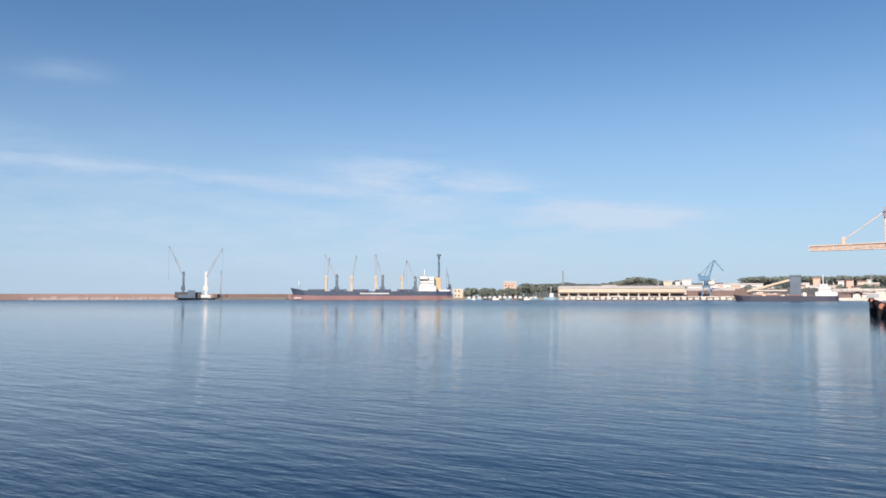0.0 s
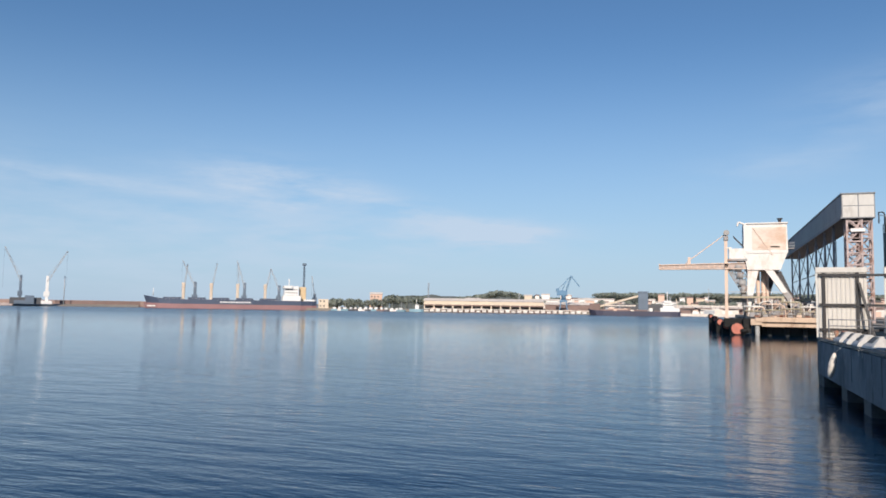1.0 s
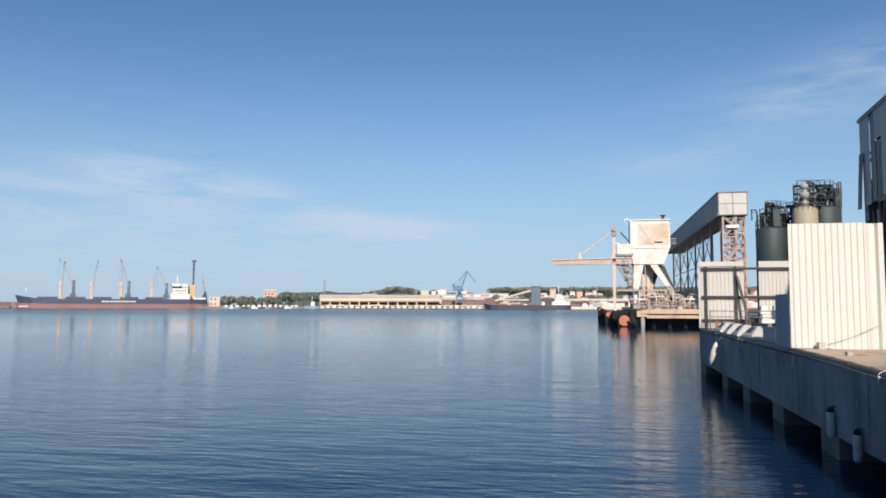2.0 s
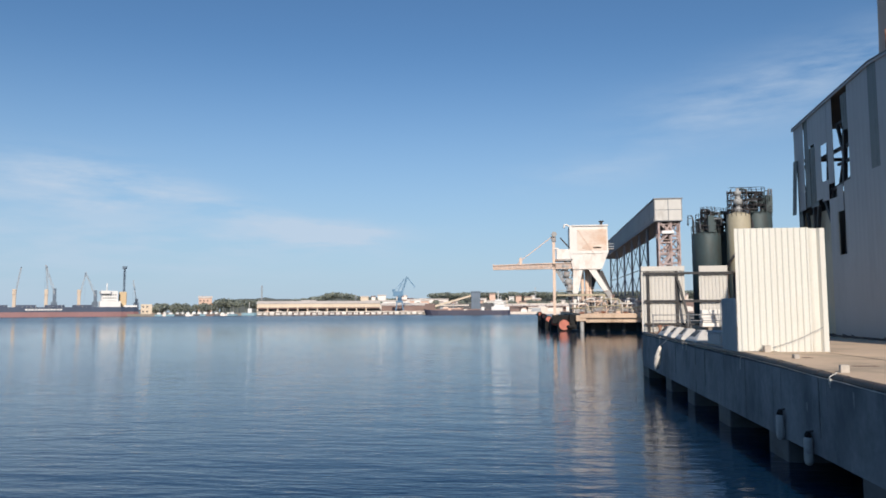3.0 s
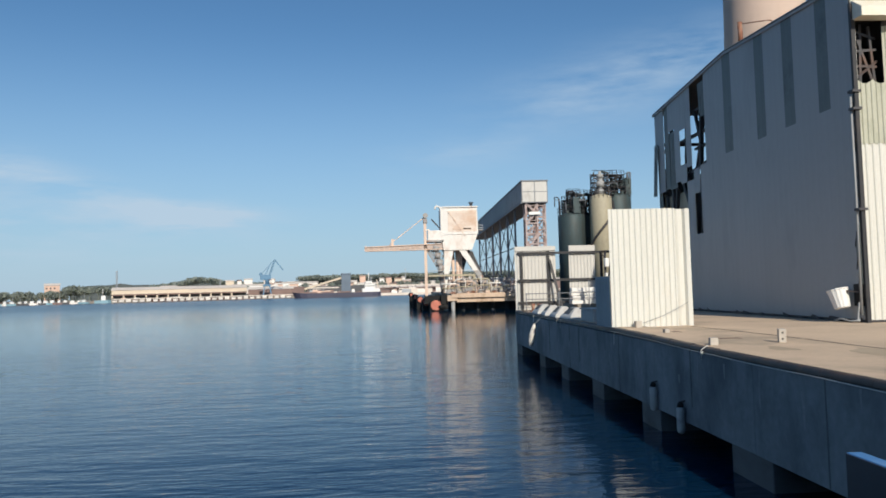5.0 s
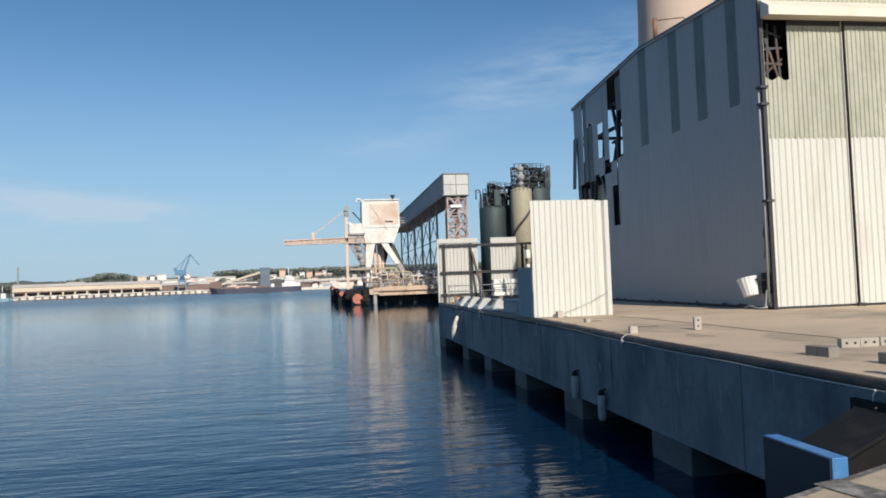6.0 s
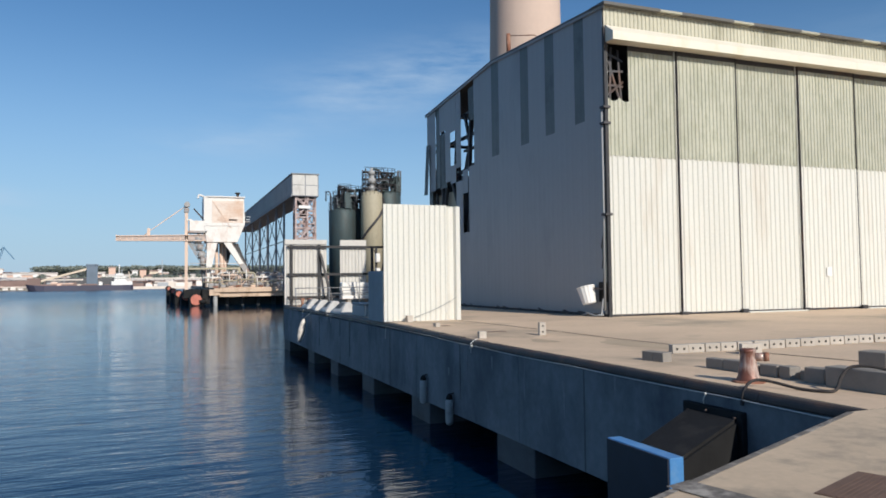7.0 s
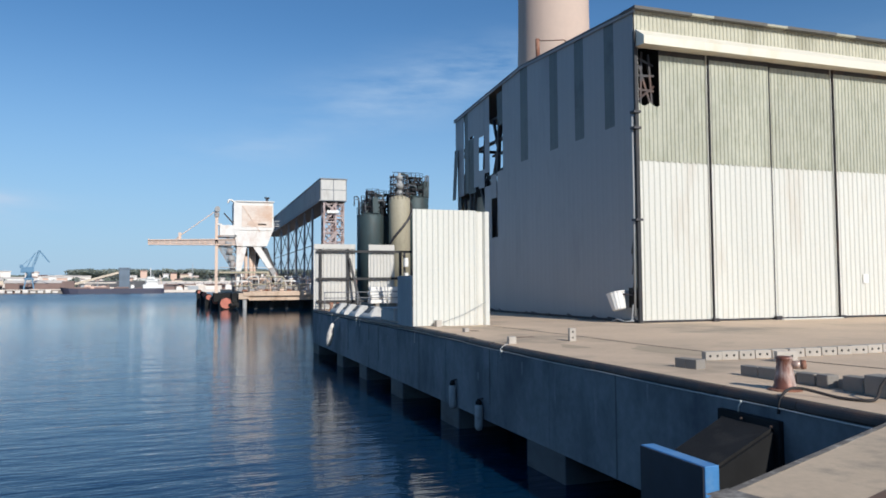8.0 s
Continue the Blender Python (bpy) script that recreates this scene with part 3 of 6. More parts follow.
rq = random.Random(41)
for k in range(22):
    yy = 12.5 + 1.85 * k + 0.6 * rq.random()
    w, h = 0.05 + 0.12 * rq.random(), 0.25 + 1.1 * rq.random()
    z1 = 2.9 - 0.9 * rq.random() * (k % 2)
    part("lime_streak", prism(B(), [(yy, z1), (yy + w, z1), (yy + w * 0.8, z1 - h * 0.7), (yy + w * 0.4, z1 - h), (yy + w * 0.1, z1 - h * 0.6)], "x", EDGE - 0.017, EDGE - 0.013), "streak", quay, "pale run-down stain on concrete")
for k, (yy, s0) in enumerate(((19.9, 0.045), (10.1, 0.028))):
    knot = thing("rope_knot", (EDGE - 0.05, yy, 2.93), "small pale knot in the rope along the quay", "rope knot", "rope knots")
    local("knot", lathe(B(), [(0.01, -s0), (s0 * 0.8, -s0 * 0.6), (s0, 0), (s0 * 0.8, s0 * 0.6), (0.01, s0)], (0, 0, gz(8.7, yy) - 3.1), 10), "rope", knot)
    local("tail", tube(B(), [(0, 0, gz(8.7, yy) - 3.1), (-0.02, 0.03, -0.08), (-0.01, 0.05, -0.18)], 0.012, 6), "rope", knot)

near = thing("pavement_near", (10, 0, 3.1), "worn concrete paving of the near quay", "pavement", kind="structure")
bm = B()
v = [bm.verts.new((x, y, 3.098)) for x, y in ((-40, edge_y(-40)), (-1.5, edge_y(-1.5)), (CX, CY), (90, CY), (90, -45), (-40, -45))]
bm.faces.new(v[::-1])
part("paving", bm, "pavement_near", near)
nx, ny = -SLOPE / math.hypot(1, SLOPE), 1 / math.hypot(1, SLOPE)


def near_strip(name, off0, off1, z0, z1, material, label="", x0=-40.0, x1=CX):
    """A bar along the near quay's edge, between two distances out from it."""
    bm = B()
    q = [(x, edge_y(x)) for x in (x0, x1)]
    poly = [(q[0][0] + nx * off0, q[0][1] + ny * off0), (q[1][0] + nx * off0, q[1][1] + ny * off0), (q[1][0] + nx * off1, q[1][1] + ny * off1), (q[0][0] + nx * off1, q[0][1] + ny * off1)]
    return part(name, prism(bm, poly, "z", z0, z1), material, near, label)


for u0, u1 in ((-40.0, -1.5), (-1.5, CX)):
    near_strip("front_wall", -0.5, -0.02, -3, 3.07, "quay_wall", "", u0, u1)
    near_strip("edge_lip", -0.07, 0.0, 3.0, 3.104, "joint", "worn dark concrete lip", u0, u1)


def along_near(x, off):
    return (x + nx * off, edge_y(x) + ny * off)


bm = B()
a, b2 = Vector((4.02, 5.44)), Vector((4.6, 3.0))
w = Vector((0.15, 0.04))
v = [bm.verts.new((c.x, c.y, 3.109)) for c in (a - w, a + w, b2 + w, b2 - w)]
bm.faces.new(v)
bmesh.ops.recalc_face_normals(bm, faces=bm.faces)
part("expansion_joint", bm, "joint", near, "crumbling dark expansion joint")
# ribbed cover plate in the paving
plate = thing("cover_plate", (5.5, 4.4, 3.1), "brown ribbed steel cover plate let into concrete", "cover plate", turn=20.5)
local("plate", bx(-0.48, 0.48, -0.55, 0.58, -0.02, 0.008), "plate", plate)
for k in range(24):
    local("rib", bx(-0.47, 0.47, -0.52 + k * 0.044, -0.502 + k * 0.044, 0.007, 0.0105), "plate", plate)

# land behind, towards the silos
land = tagged(part("ground_terminal", bx(26, 170, 54.9, 400, -2, 3.19), "far_ground"), "bare dusty terminal ground behind the quay", "ground", kind="structure")

# ------------------------------------------------------------ warehouse
WX, WY, WX2, WY2, G0 = 17.95, 27.1, 62.0, 49.9, 3.2
EAVE, RIDGE = 16.85, 17.62


def roof_z(y):
    m = 0.5 * (WY + WY2)
    return EAVE + (RIDGE - EAVE) * (1 - abs(y - m) / (m - WY))


wh = thing("warehouse", (WX, WY, G0), "large weathered ribbed-sheet warehouse with tall sliding doors and broken end", "warehouse")
LEFT = (-1, 0, 0)


def end_sheet(y0, y1, z0, z1=None, material="grey_sheet", name="wall_sheet", label="", x=WX, pitch=0.5, depth=0.005):
    """A sheet of the seaward end wall between y0 and y1."""
    bm = ribbed(B(), (x, y0, 0), (0, 1, 0), LEFT, y1 - y0, z0, z1 or 0, pitch, depth, 0.02, None if z1 else (lambda s: roof_z(y0 + s) - 0.03))
    return part(name, bm, material, wh, label)


STRIPS = ((28.78, 29.6), (31.5, 32.4), (34.2, 35.1), (37.82, 38.8))
last = WY + 0.12
for a, b2 in STRIPS:
    end_sheet(last, a, G0 + 0.12)
    end_sheet(a, b2, G0 + 0.12, 12.12)
    end_sheet(a, b2, 12.06, None, "strip_sheet", "rooflight_strip", "dark translucent strip", x=WX - 0.006)
    last = b2
end_sheet(last, 41.4, G0 + 0.12)
end_sheet(41.4, 42.3, G0 + 0.12, 12.0)
end_sheet(42.3, 43.3, G0 + 0.12, 7.9)
end_sheet(42.45, 43.3, 10.4, 11.9)
end_sheet(43.3, 44.4, G0 + 0.12, 11.3)
end_sheet(43.55, 44.35, 12.2, None)
end_sheet(44.4, 45.4, 14.75, None)
end_sheet(45.4, 46.3, 11.5, None)
end_sheet(46.3, 47.4, 15.1, None)
end_sheet(47.4, 48.2, 11.3, None, "strip_sheet", "rooflight_strip", "dark broken strip", x=WX + 0.06)
end_sheet(44.4, 45.4, 11.3, 12.5)
end_sheet(48.2, 49.3, 11.2, None)
end_sheet(49.3, 49.88, 14.6, None)
end_sheet(44.4, 49.88, G0 + 0.12, 10.9, "band_sheet", "inner_sheet", "brown stained inner sheeting", x=WX + 0.5)
end_sheet(46.3, 47.5, 11.2, 15.0, "strip_sheet", "rooflight_strip", "dark broken strip", x=WX + 0.1)
# torn sheet hanging at the far corner
bm = ribbed(B(), (0, 0, 0), (0, 1, 0), LEFT, 0.7, -3.6, 0, 0.25, 0.02)
torn = part("torn_sheet", bm, "strip_sheet", wh, "torn dark sheet hanging down")
torn.matrix_parent_inverse = Matrix()
torn.matrix_basis = Matrix.Translation((-0.1, 22.0, 11.4)) @ Euler((radians(3), radians(2), 0)).to_matrix().to_4x4()
# frame behind the gaps
for p, q, w in (((18.2, 41.45, 3.2), (18.2, 41.45, 17.2), 0.2), ((18.2, 44.4, 3.2), (18.2, 44.4, 17.1), 0.16), ((18.2, 49.7, 3.2), (18.2, 49.7, 16.8), 0.25),
                ((18.2, 47.4, 3.2), (18.2, 47.4, 16.9), 0.2), ((18.25, 41.4, 14.1), (18.25, 49.7, 14.1), 0.18), ((18.25, 41.4, 12.2), (18.25, 49.7, 11.3), 0.2), ((18.25, 41.4, 15.6), (18.25, 46.0, 15.6), 0.14),
                ((18.3, 43.6, 12.0), (18.3, 41.7, 16.3), 0.16), ((18.3, 47.6, 14.6), (18.3, 44.9, 9.8), 0.18), ((18.3, 43.2, 7.9), (18.3, 42.7, 10.6), 0.14), ((18.3, 49.5, 13.0), (18.3, 46.9, 11.2), 0.14)):
    part("frame_member", bar(B(), p, q, w), "dark_steel", wh, "dark bare steel member")
for p, q, w in (((18.15, 42.6, 12.0), (18.2, 42.2, 17.0), 0.22), ((18.15, 42.4, 13.2), (18.2, 43.4, 15.6), 0.16), ((18.2, 41.5, 13.2), (18.2, 43.5, 13.2), 0.14), ((18.15, 45.0, 11.4), (18.15, 44.6, 14.8), 0.2),
                ((18.15, 48.3, 3.4), (18.2, 46.6, 11.2), 0.2), ((18.15, 47.0, 3.4), (18.2, 48.6, 11.0), 0.16), ((18.15, 42.9, 3.6), (18.2, 42.5, 8.2), 0.14)):
    part("frame_member", bar(B(), p, q, w), "black_steel", wh, "dark bare steel member")
for y0, w, z0, z1, tilt in ((41.55, 0.5, 14.9, 17.0, 3), (42.1, 0.35, 15.2, 17.0, -4), (46.4, 0.6, 11.4, 14.8, 4), (49.2, 0.5, 10.2, 14.4, -3)):
    rag = part("torn_strip", ribbed(B(), (0, 0, 0), (0, 1, 0), LEFT, w, z0 - z1, 0, 0.25, 0.02), "strip_sheet", None, "dark torn sheet strip")
    rag.parent = wh
    rag.matrix_basis = Matrix.Translation((0.08, y0 - WY, z1 - G0)) @ Euler((radians(tilt), 0, 0)).to_matrix().to_4x4()
# corner post, drain pipe and base flashing
part("corner_post", bx(WX - 0.03, WX + 0.13, WY - 0.02, WY + 0.12, G0, 15.9), "black_steel", wh, "dark rusty corner post")
part("drain_pipe", tube(B(), [(WX - 0.08, WY + 0.18, 12.2), (WX - 0.08, WY + 0.18, 8.0), (WX - 0.1, WY + 0.2, 3.5)], 0.05, 8), "grey_sheet", wh, "grey rain pipe")
for z in (12.3, 11.6, 7.6):
    part("bracket", bx(WX - 0.16, WX + 0.2, WY - 0.1, WY + 0.24, z, z + 0.1), "dark_steel", wh)
# dark strip filling the gap below the wall sheets
part("base_gap", bx(WX + 0.05, WX + 0.3, WY + 0.15, 49.8, G0 - 0.02, G0 + 0.14), "dark_steel", wh, "dark strip along the wall's foot")
# broken patch low at the corner, with a curled sheet
part("broken_patch", bx(WX - 0.045, WX, 27.12, 27.85, 3.85, 4.72), "rubber", wh, "dark hole torn in sheeting")
bm = B()
rings = []
for r, z in ((0.27, 0.0), (0.30, 0.05), (0.385, 0.72), (0.41, 0.74), (0.41, 0.78), (0.36, 0.78), (0.27, 0.08)):
    rings.append([bm.verts.new((r * (1 + 0.025 * math.cos(14 * a)) * math.cos(a), r * (1 + 0.025 * math.cos(14 * a)) * math.sin(a), z)) for a in [2 * math.pi * k / 56 for k in range(56)]])
for a, b2 in zip(rings, rings[1:]):
    for k in range(56):
        bm.faces.new((a[k], a[(k + 1) % 56], b2[(k + 1) % 56], b2[k]))
bm.faces.new(rings[0][::-1])
bm.faces.new(rings[-1])
bin_ob = part("hanging_hopper", bm, "white_plastic", wh, "white ribbed hopper hanging at the wall corner")
bin_ob.matrix_parent_inverse = Matrix()
bin_ob.matrix_basis = Matrix.Translation((-0.45, 0.88, 0.56)) @ Euler((radians(-13), radians(-6), 0)).to_matrix().to_4x4()
rw = random.Random(14)
for k in range(16):
    y0 = 28.8 + 1.25 * k + 0.5 * rw.random()
    part("base_flashing", prism(B(), [(y0, G0 - 0.01), (y0 + 0.9 * rw.random() + 0.3, G0 - 0.01), (y0 + 0.7, G0 + 0.10 + 0.16 * rw.random()), (y0 + 0.2, G0 + 0.06 + 0.1 * rw.random())], "x", WX - 0.06 - 0.05 * rw.random(), WX - 0.03), "dark_steel", wh, "bent flashing at the wall's foot")
part("hopper_arm", bar(B(), (17.9, 27.4, 4.4), (17.55, 27.8, 4.45), 0.06), "dark_steel", wh)
part("sill_scrap", tube(B(), [(17.5, 28.6, 3.24), (17.55, 28.2, 3.34), (17.6, 27.7, 3.25), (17.75, 27.3, 3.3)], 0.04, 6), "grey_sheet", wh, "bent strip of flashing")
part("loose_strut", bar(B(), (17.75, 27.45, 3.25), (17.8, 27.35, 4.0), 0.07), "grey_sheet", wh)
bm = B()
for k in range(5):
    bar(bm, (17.9, 27.35 + 0.02 * k, 7.0 - 0.9 * k), (17.86, 27.5 - 0.02 * k, 6.2 - 0.9 * k), 0.03)
part("loose_cable", bm, "dark_rope", wh)
part("bent_edge", prism(B(), [(27.2, 7.1), (27.55, 6.4), (27.35, 5.0), (27.2, 4.7)], "x", WX - 0.07, WX - 0.045), "strip_sheet", wh, "dark lifted sheet edge")
# doors of the long side
FRONT = (0, -1, 0)
DOORS = [18.1, 21.8, 25.28, 29.1, 32.95, 36.7, 40.5, 44.3, 48.1, 51.9, 55.7, 59.5, 62.0]
for k, (a, b2) in enumerate(zip(DOORS, DOORS[1:])):
    back = 0.0 if k % 2 else 0.09
    # the first leaf is torn open at its upper corner
    outline = [(a + 0.03, G0 + 0.02), (b2 - 0.03, G0 + 0.02), (b2 - 0.03, 15.3)] + ([(19.28, 15.3), (19.28, 12.7), (a + 0.03, 12.7)] if k == 0 else [(a + 0.03, 15.3)])
    leaf = part("sliding_door", prism(B(), outline, "y", WY + 0.05 + back, WY + 0.11 + back), "dark_steel", wh, "tall door leaf, pale ribbed sheets below, grey-green above")
    y0 = WY + 0.045 + back
    part("lower_sheet", ribbed(B(), (a + 0.05, y0, 0), (1, 0, 0), FRONT, b2 - a - 0.1, G0 + 0.10, 10.27, 0.29, 0.036), "white_sheet", leaf)
    if k == 0:
        part("upper_sheet", ribbed(B(), (19.27, y0, 0), (1, 0, 0), FRONT, b2 - 19.27 - 0.05, 10.24, 15.0, 0.21, 0.035), "upper_sheet", leaf)
        part("upper_sheet", ribbed(B(), (a + 0.05, y0, 0), (1, 0, 0), FRONT, 1.12, 10.24, 12.9, 0.21, 0.035, 0.012, lambda s: 12.86 - 0.18 * abs(math.sin(5 * s))), "upper_sheet", leaf)
        for p, q in (((18.5, 12.75), (18.6, 15.2)), ((19.0, 12.9), (18.45, 14.6)), ((18.95, 15.1), (19.1, 12.8)), ((18.2, 13.5), (19.2, 13.45)), ((18.35, 13.0), (19.25, 13.7)), ((18.4, 14.1), (19.25, 14.15)), ((18.35, 14.9), (19.2, 14.6))):
            part("bare_brace", bar(B(), (p[0], WY + 0.5, p[1]), (q[0], WY + 0.5, q[1]), 0.1), "dark_steel", leaf)
    else:
        part("upper_sheet", ribbed(B(), (a + 0.05, y0, 0), (1, 0, 0), FRONT, b2 - a - 0.1, 10.24, 15.0, 0.21, 0.035), "upper_sheet", leaf)
    for s in (a + 0.02, b2 - 0.05):
        part("edge_rail", bx(s, s + 0.03, WY - 0.015 + back, WY + 0.05 + back, G0 + 0.05, 15.2), "dark_steel" if k % 2 else "white_sheet", leaf)
for x0, x1 in ((25.4, 29.0), (33.1, 36.6), (40.7, 44.2)):
    part("floor_guide", bx(x0, x1, WY - 0.3, WY - 0.12, G0 - 0.01, G0 + 0.05, bevel=0.01), "white_sheet", wh, "pale steel floor guide of a door")
for k, x in enumerate((21.8, 25.28, 29.1, 32.95, 36.7)):
    part("door_stop", bx(x - 0.16, x + 0.16, WY - 0.2, WY - 0.02, G0 - 0.01, G0 + 0.14 + 0.04 * (k % 2), bevel=0.01), "dark_steel", wh)
part("notice", bx(30.6, 30.95, WY - 0.03, WY - 0.012, 4.85, 5.3), "white_plastic", wh, "small white notice plate")
part("track_cover", prism(B(), [(WY - 0.02, 15.98), (WY - 0.62, 15.55), (WY - 0.62, 15.18), (WY + 0.1, 15.22), (WY + 0.1, 15.98)], "x", WX + 0.05, WX2), "cream_cover", wh, "cream-white folded cover over the door track")
part("head_band", ribbed(B(), (WX + 0.02, WY + 0.04, 0), (1, 0, 0), FRONT, WX2 - WX, 15.9, 16.84, 0.21, 0.035), "band_sheet", wh, "aged ribbed band under the eave")
for k in range(18):
    pale = k % 2
    x0 = WX - 0.15 + 2.1 * (k - pale) + 3.0 * pale
    part("roof_edge", prism(B(), [(WY - 0.28, 16.82 + 0.01 * pale), (WY + 0.9, 16.90), (WY + 0.9, 17.0), (WY - 0.28, 16.95 - 0.02 * pale)], "x", x0, x0 + (2.99 if not pale else 1.19)), "roof_pale" if pale else "roof", wh)
mid = 0.5 * (WY + WY2)
for k in range(9):
    x0, x1 = WX - 0.1 + 4.9 * k, WX - 0.1 + 4.9 * (k + 1) - 0.01
    part("roof_sheet", prism(B(), [(WY - 0.1, EAVE - 0.01), (mid, RIDGE), (mid, RIDGE + 0.07), (WY - 0.1, EAVE + 0.06)], "x", x0, x1), "roof", wh)
    part("roof_sheet", prism(B(), [(mid, RIDGE), (WY2 + 0.1, EAVE - 0.01), (WY2 + 0.1, EAVE + 0.06), (mid, RIDGE + 0.07)], "x", x0, x1), "roof", wh)
for s in (0, 1):
    a, b2 = (WY - 0.12, mid) if s == 0 else (mid, WY2 + 0.12)
    part("verge_trim", prism(B(), [(a, roof_z(max(a, WY)) - 0.12), (b2, roof_z(min(b2, WY2)) - 0.12), (b2, roof_z(min(b2, WY2)) + 0.1), (a, roof_z(max(a, WY)) + 0.1)], "x", WX - 0.09, WX - 0.03), "grey_sheet", wh, "grey verge trim")
# rear wall, its upper sheets gone near the end
part("rear_wall", bx(WX + 0.3, WX2, WY2 - 0.12, WY2, G0, 12.6), "grey_sheet", wh)
part("rear_wall_upper", bx(31, WX2, WY2 - 0.12, WY2, 12.6, 16.8), "grey_sheet", wh)
part("far_end_wall", bx(WX2 - 0.1, WX2, WY, WY2 - 0.12, G0, 16.8), "grey_sheet", wh)
for x in (22.5, 27.0):
    part("frame_member", bar(B(), (x, WY2 - 0.2, G0), (x, WY2 - 0.2, 16.8), 0.22), "dark_steel", wh)
part("frame_member", bar(B(), (18, WY2 - 0.2, 14.7), (31, WY2 - 0.2, 14.7), 0.2), "dark_steel", wh)
part("floor_slab", bx(WX + 0.3, WX2 - 0.1, WY + 0.3, WY2 - 0.2, G0 - 0.05, G0 + 0.02), "far_dark", wh)
post = thing("roof_post", (WX + 0.4, 37.2, 17.5), "rusty short post with a guy wire on the warehouse roof", "post")
part("post", rod(B(), (WX + 0.4, 37.2, 17.45), (WX + 0.4, 37.25, 18.9), 0.13), "rust", post)
part("wire", tube(B(), [(WX + 0.4, 37.25, 18.8), (WX + 1.4, 36.0, 18.55), (WX + 2.4, 34.6, 17.3)], 0.03, 5), "rust", post)

# ------------------------------------------------------------ tall chimney behind
chim = thing("chimney", (48.4, 92, 3.2), "very tall pale concrete chimney tapering upwards", "chimney")
part("shaft", lathe(B(), [(6.2, 0), (5.6, 18), (5.05, 36), (4.8, 58), (4.6, 80), (4.3, 105)], (48.4, 92, 3.2), 48), "chimney", chim)
part("rim", lathe(B(), [(4.55, 102), (4.6, 105.4), (4.1, 105.6)], (48.4, 92, 3.2), 48), "chimney", chim)

# ------------------------------------------------------------ white screen and fence on the quay
scr = thing("metal_screen", (10, 28.9, 3.2), "tall free-standing white ribbed metal screen on the quay edge", "screen")
part("sheet", ribbed(B(), (8.36, 28.88, 0), (1, 0, 0), FRONT, 1.42, 3.22, 8.03, 0.237, 0.035), "white_sheet", scr)
part("sheet", ribbed(B(), (9.785, 28.89, 0), (1, 0, 0), FRONT, 1.36, 3.2, 8.03, 0.227, 0.035), "white_sheet", scr)
part("corner_fold", prism(B(), [(11.15, 28.88), (11.30, 28.99), (11.47, 29.0), (11.55, 28.86), (11.72, 28.84), (11.72, 28.9), (11.6, 28.93), (11.5, 29.06), (11.28, 29.05), (11.13, 28.94)], "z", 3.18, 8.0), "white_sheet", scr, "folded end strip")
part("return_sheet", ribbed(B(), (8.34, 28.95, 0), (0, 1, 0), LEFT, 2.2, 3.2, 5.3, 0.24, 0.03), "blue_grey", scr, "blue-grey low return sheet")
for x in (8.5, 10.0, 11.0):
    part("post", bx(x, x + 0.1, 28.95, 29.08, 3.15, 7.6), "dark_steel", scr)
    part("stay", bar(B(), (x + 0.05, 29.05, 6.5), (x + 0.05, 31.0, 3.25), 0.06), "dark_steel", scr)
part("tie_wire", tube(B(), smooth_line([(11.5, 28.8, 4.15), (10.6, 28.79, 3.7), (9.6, 28.79, 3.35)]), 0.009, 5), "lattice_grey", scr)

fen = thing("quay_fence", (11, 53, 3.2), "dark steel fence with white ribbed panels at the quay end", "fence")
for x, z in ((8.62, 7.55), (10.62, 7.6), (14.6, 7.45)):
    part("post", bx(x - 0.1, x + 0.1, 52.98, 53.085, 3.15, z, bevel=0.01), "black_steel", fen)
for z in (7.42, 5.42, 3.78):
    part("rail", bx(8.3, 15.9, 52.93, 52.975, z - 0.085, z + 0.085), "black_steel", fen)
part("brace", bar(B(), (10.7, 52.9, 6.9), (11.3, 51.9, 3.5), 0.16), "black_steel", fen)
part("brace_foot", prism(B(), [(10.55, 3.18), (11.55, 3.18), (11.3, 3.7), (10.8, 3.7)], "y", 51.9, 52.8), "black_steel", fen)
part("panel", ribbed(B(), (8.15, 53.15, 0), (1, 0, 0), FRONT, 3.05, 3.25, 7.92, 0.27, 0.05), "fence_sheet", fen, "white ribbed panel")
part("panel", ribbed(B(), (12.2, 53.15, 0), (1, 0, 0), FRONT, 1.96, 3.9, 7.92, 0.25, 0.05), "fence_sheet", fen, "white ribbed panel")
part("panel_cap", bx(12.2, 14.16, 53.05, 53.2, 7.45, 7.94), "fence_sheet", fen)
part("panel_cap", bx(8.15, 11.2, 53.05, 53.2, 7.6, 7.94), "fence_sheet", fen)
for z in (4.45, 4.05):
    part("thin_rail", rod(B(), (8.6, 51.4, z), (14.4, 51.4, z), 0.03), "lattice_grey", fen)
for x in (8.65, 11.0, 13.2, 14.3):
    part("thin_post", rod(B(), (x, 51.4, 3.2), (x, 51.4, 4.5 if x != 13.2 else 5.3), 0.035), "lattice_grey", fen)
pk = thing("sheet_stack", (13.2, 52, 3.2), "stack of white sheets on bearers by the fence", "sheets")
for k in range(4):
    part("sheet_pack", bx(12.0 + 0.06 * (k % 2), 14.5 - 0.05 * k, 51.6 + 0.1 * k, 52.6, 3.62 + 0.3 * k, 3.9 + 0.3 * k, bevel=0.03), "white_plastic", pk)
for x in (12.4, 13.9):
    part("bearer", bx(x, x + 0.25, 51.7, 52.5, 3.19, 3.62), "kerb", pk)
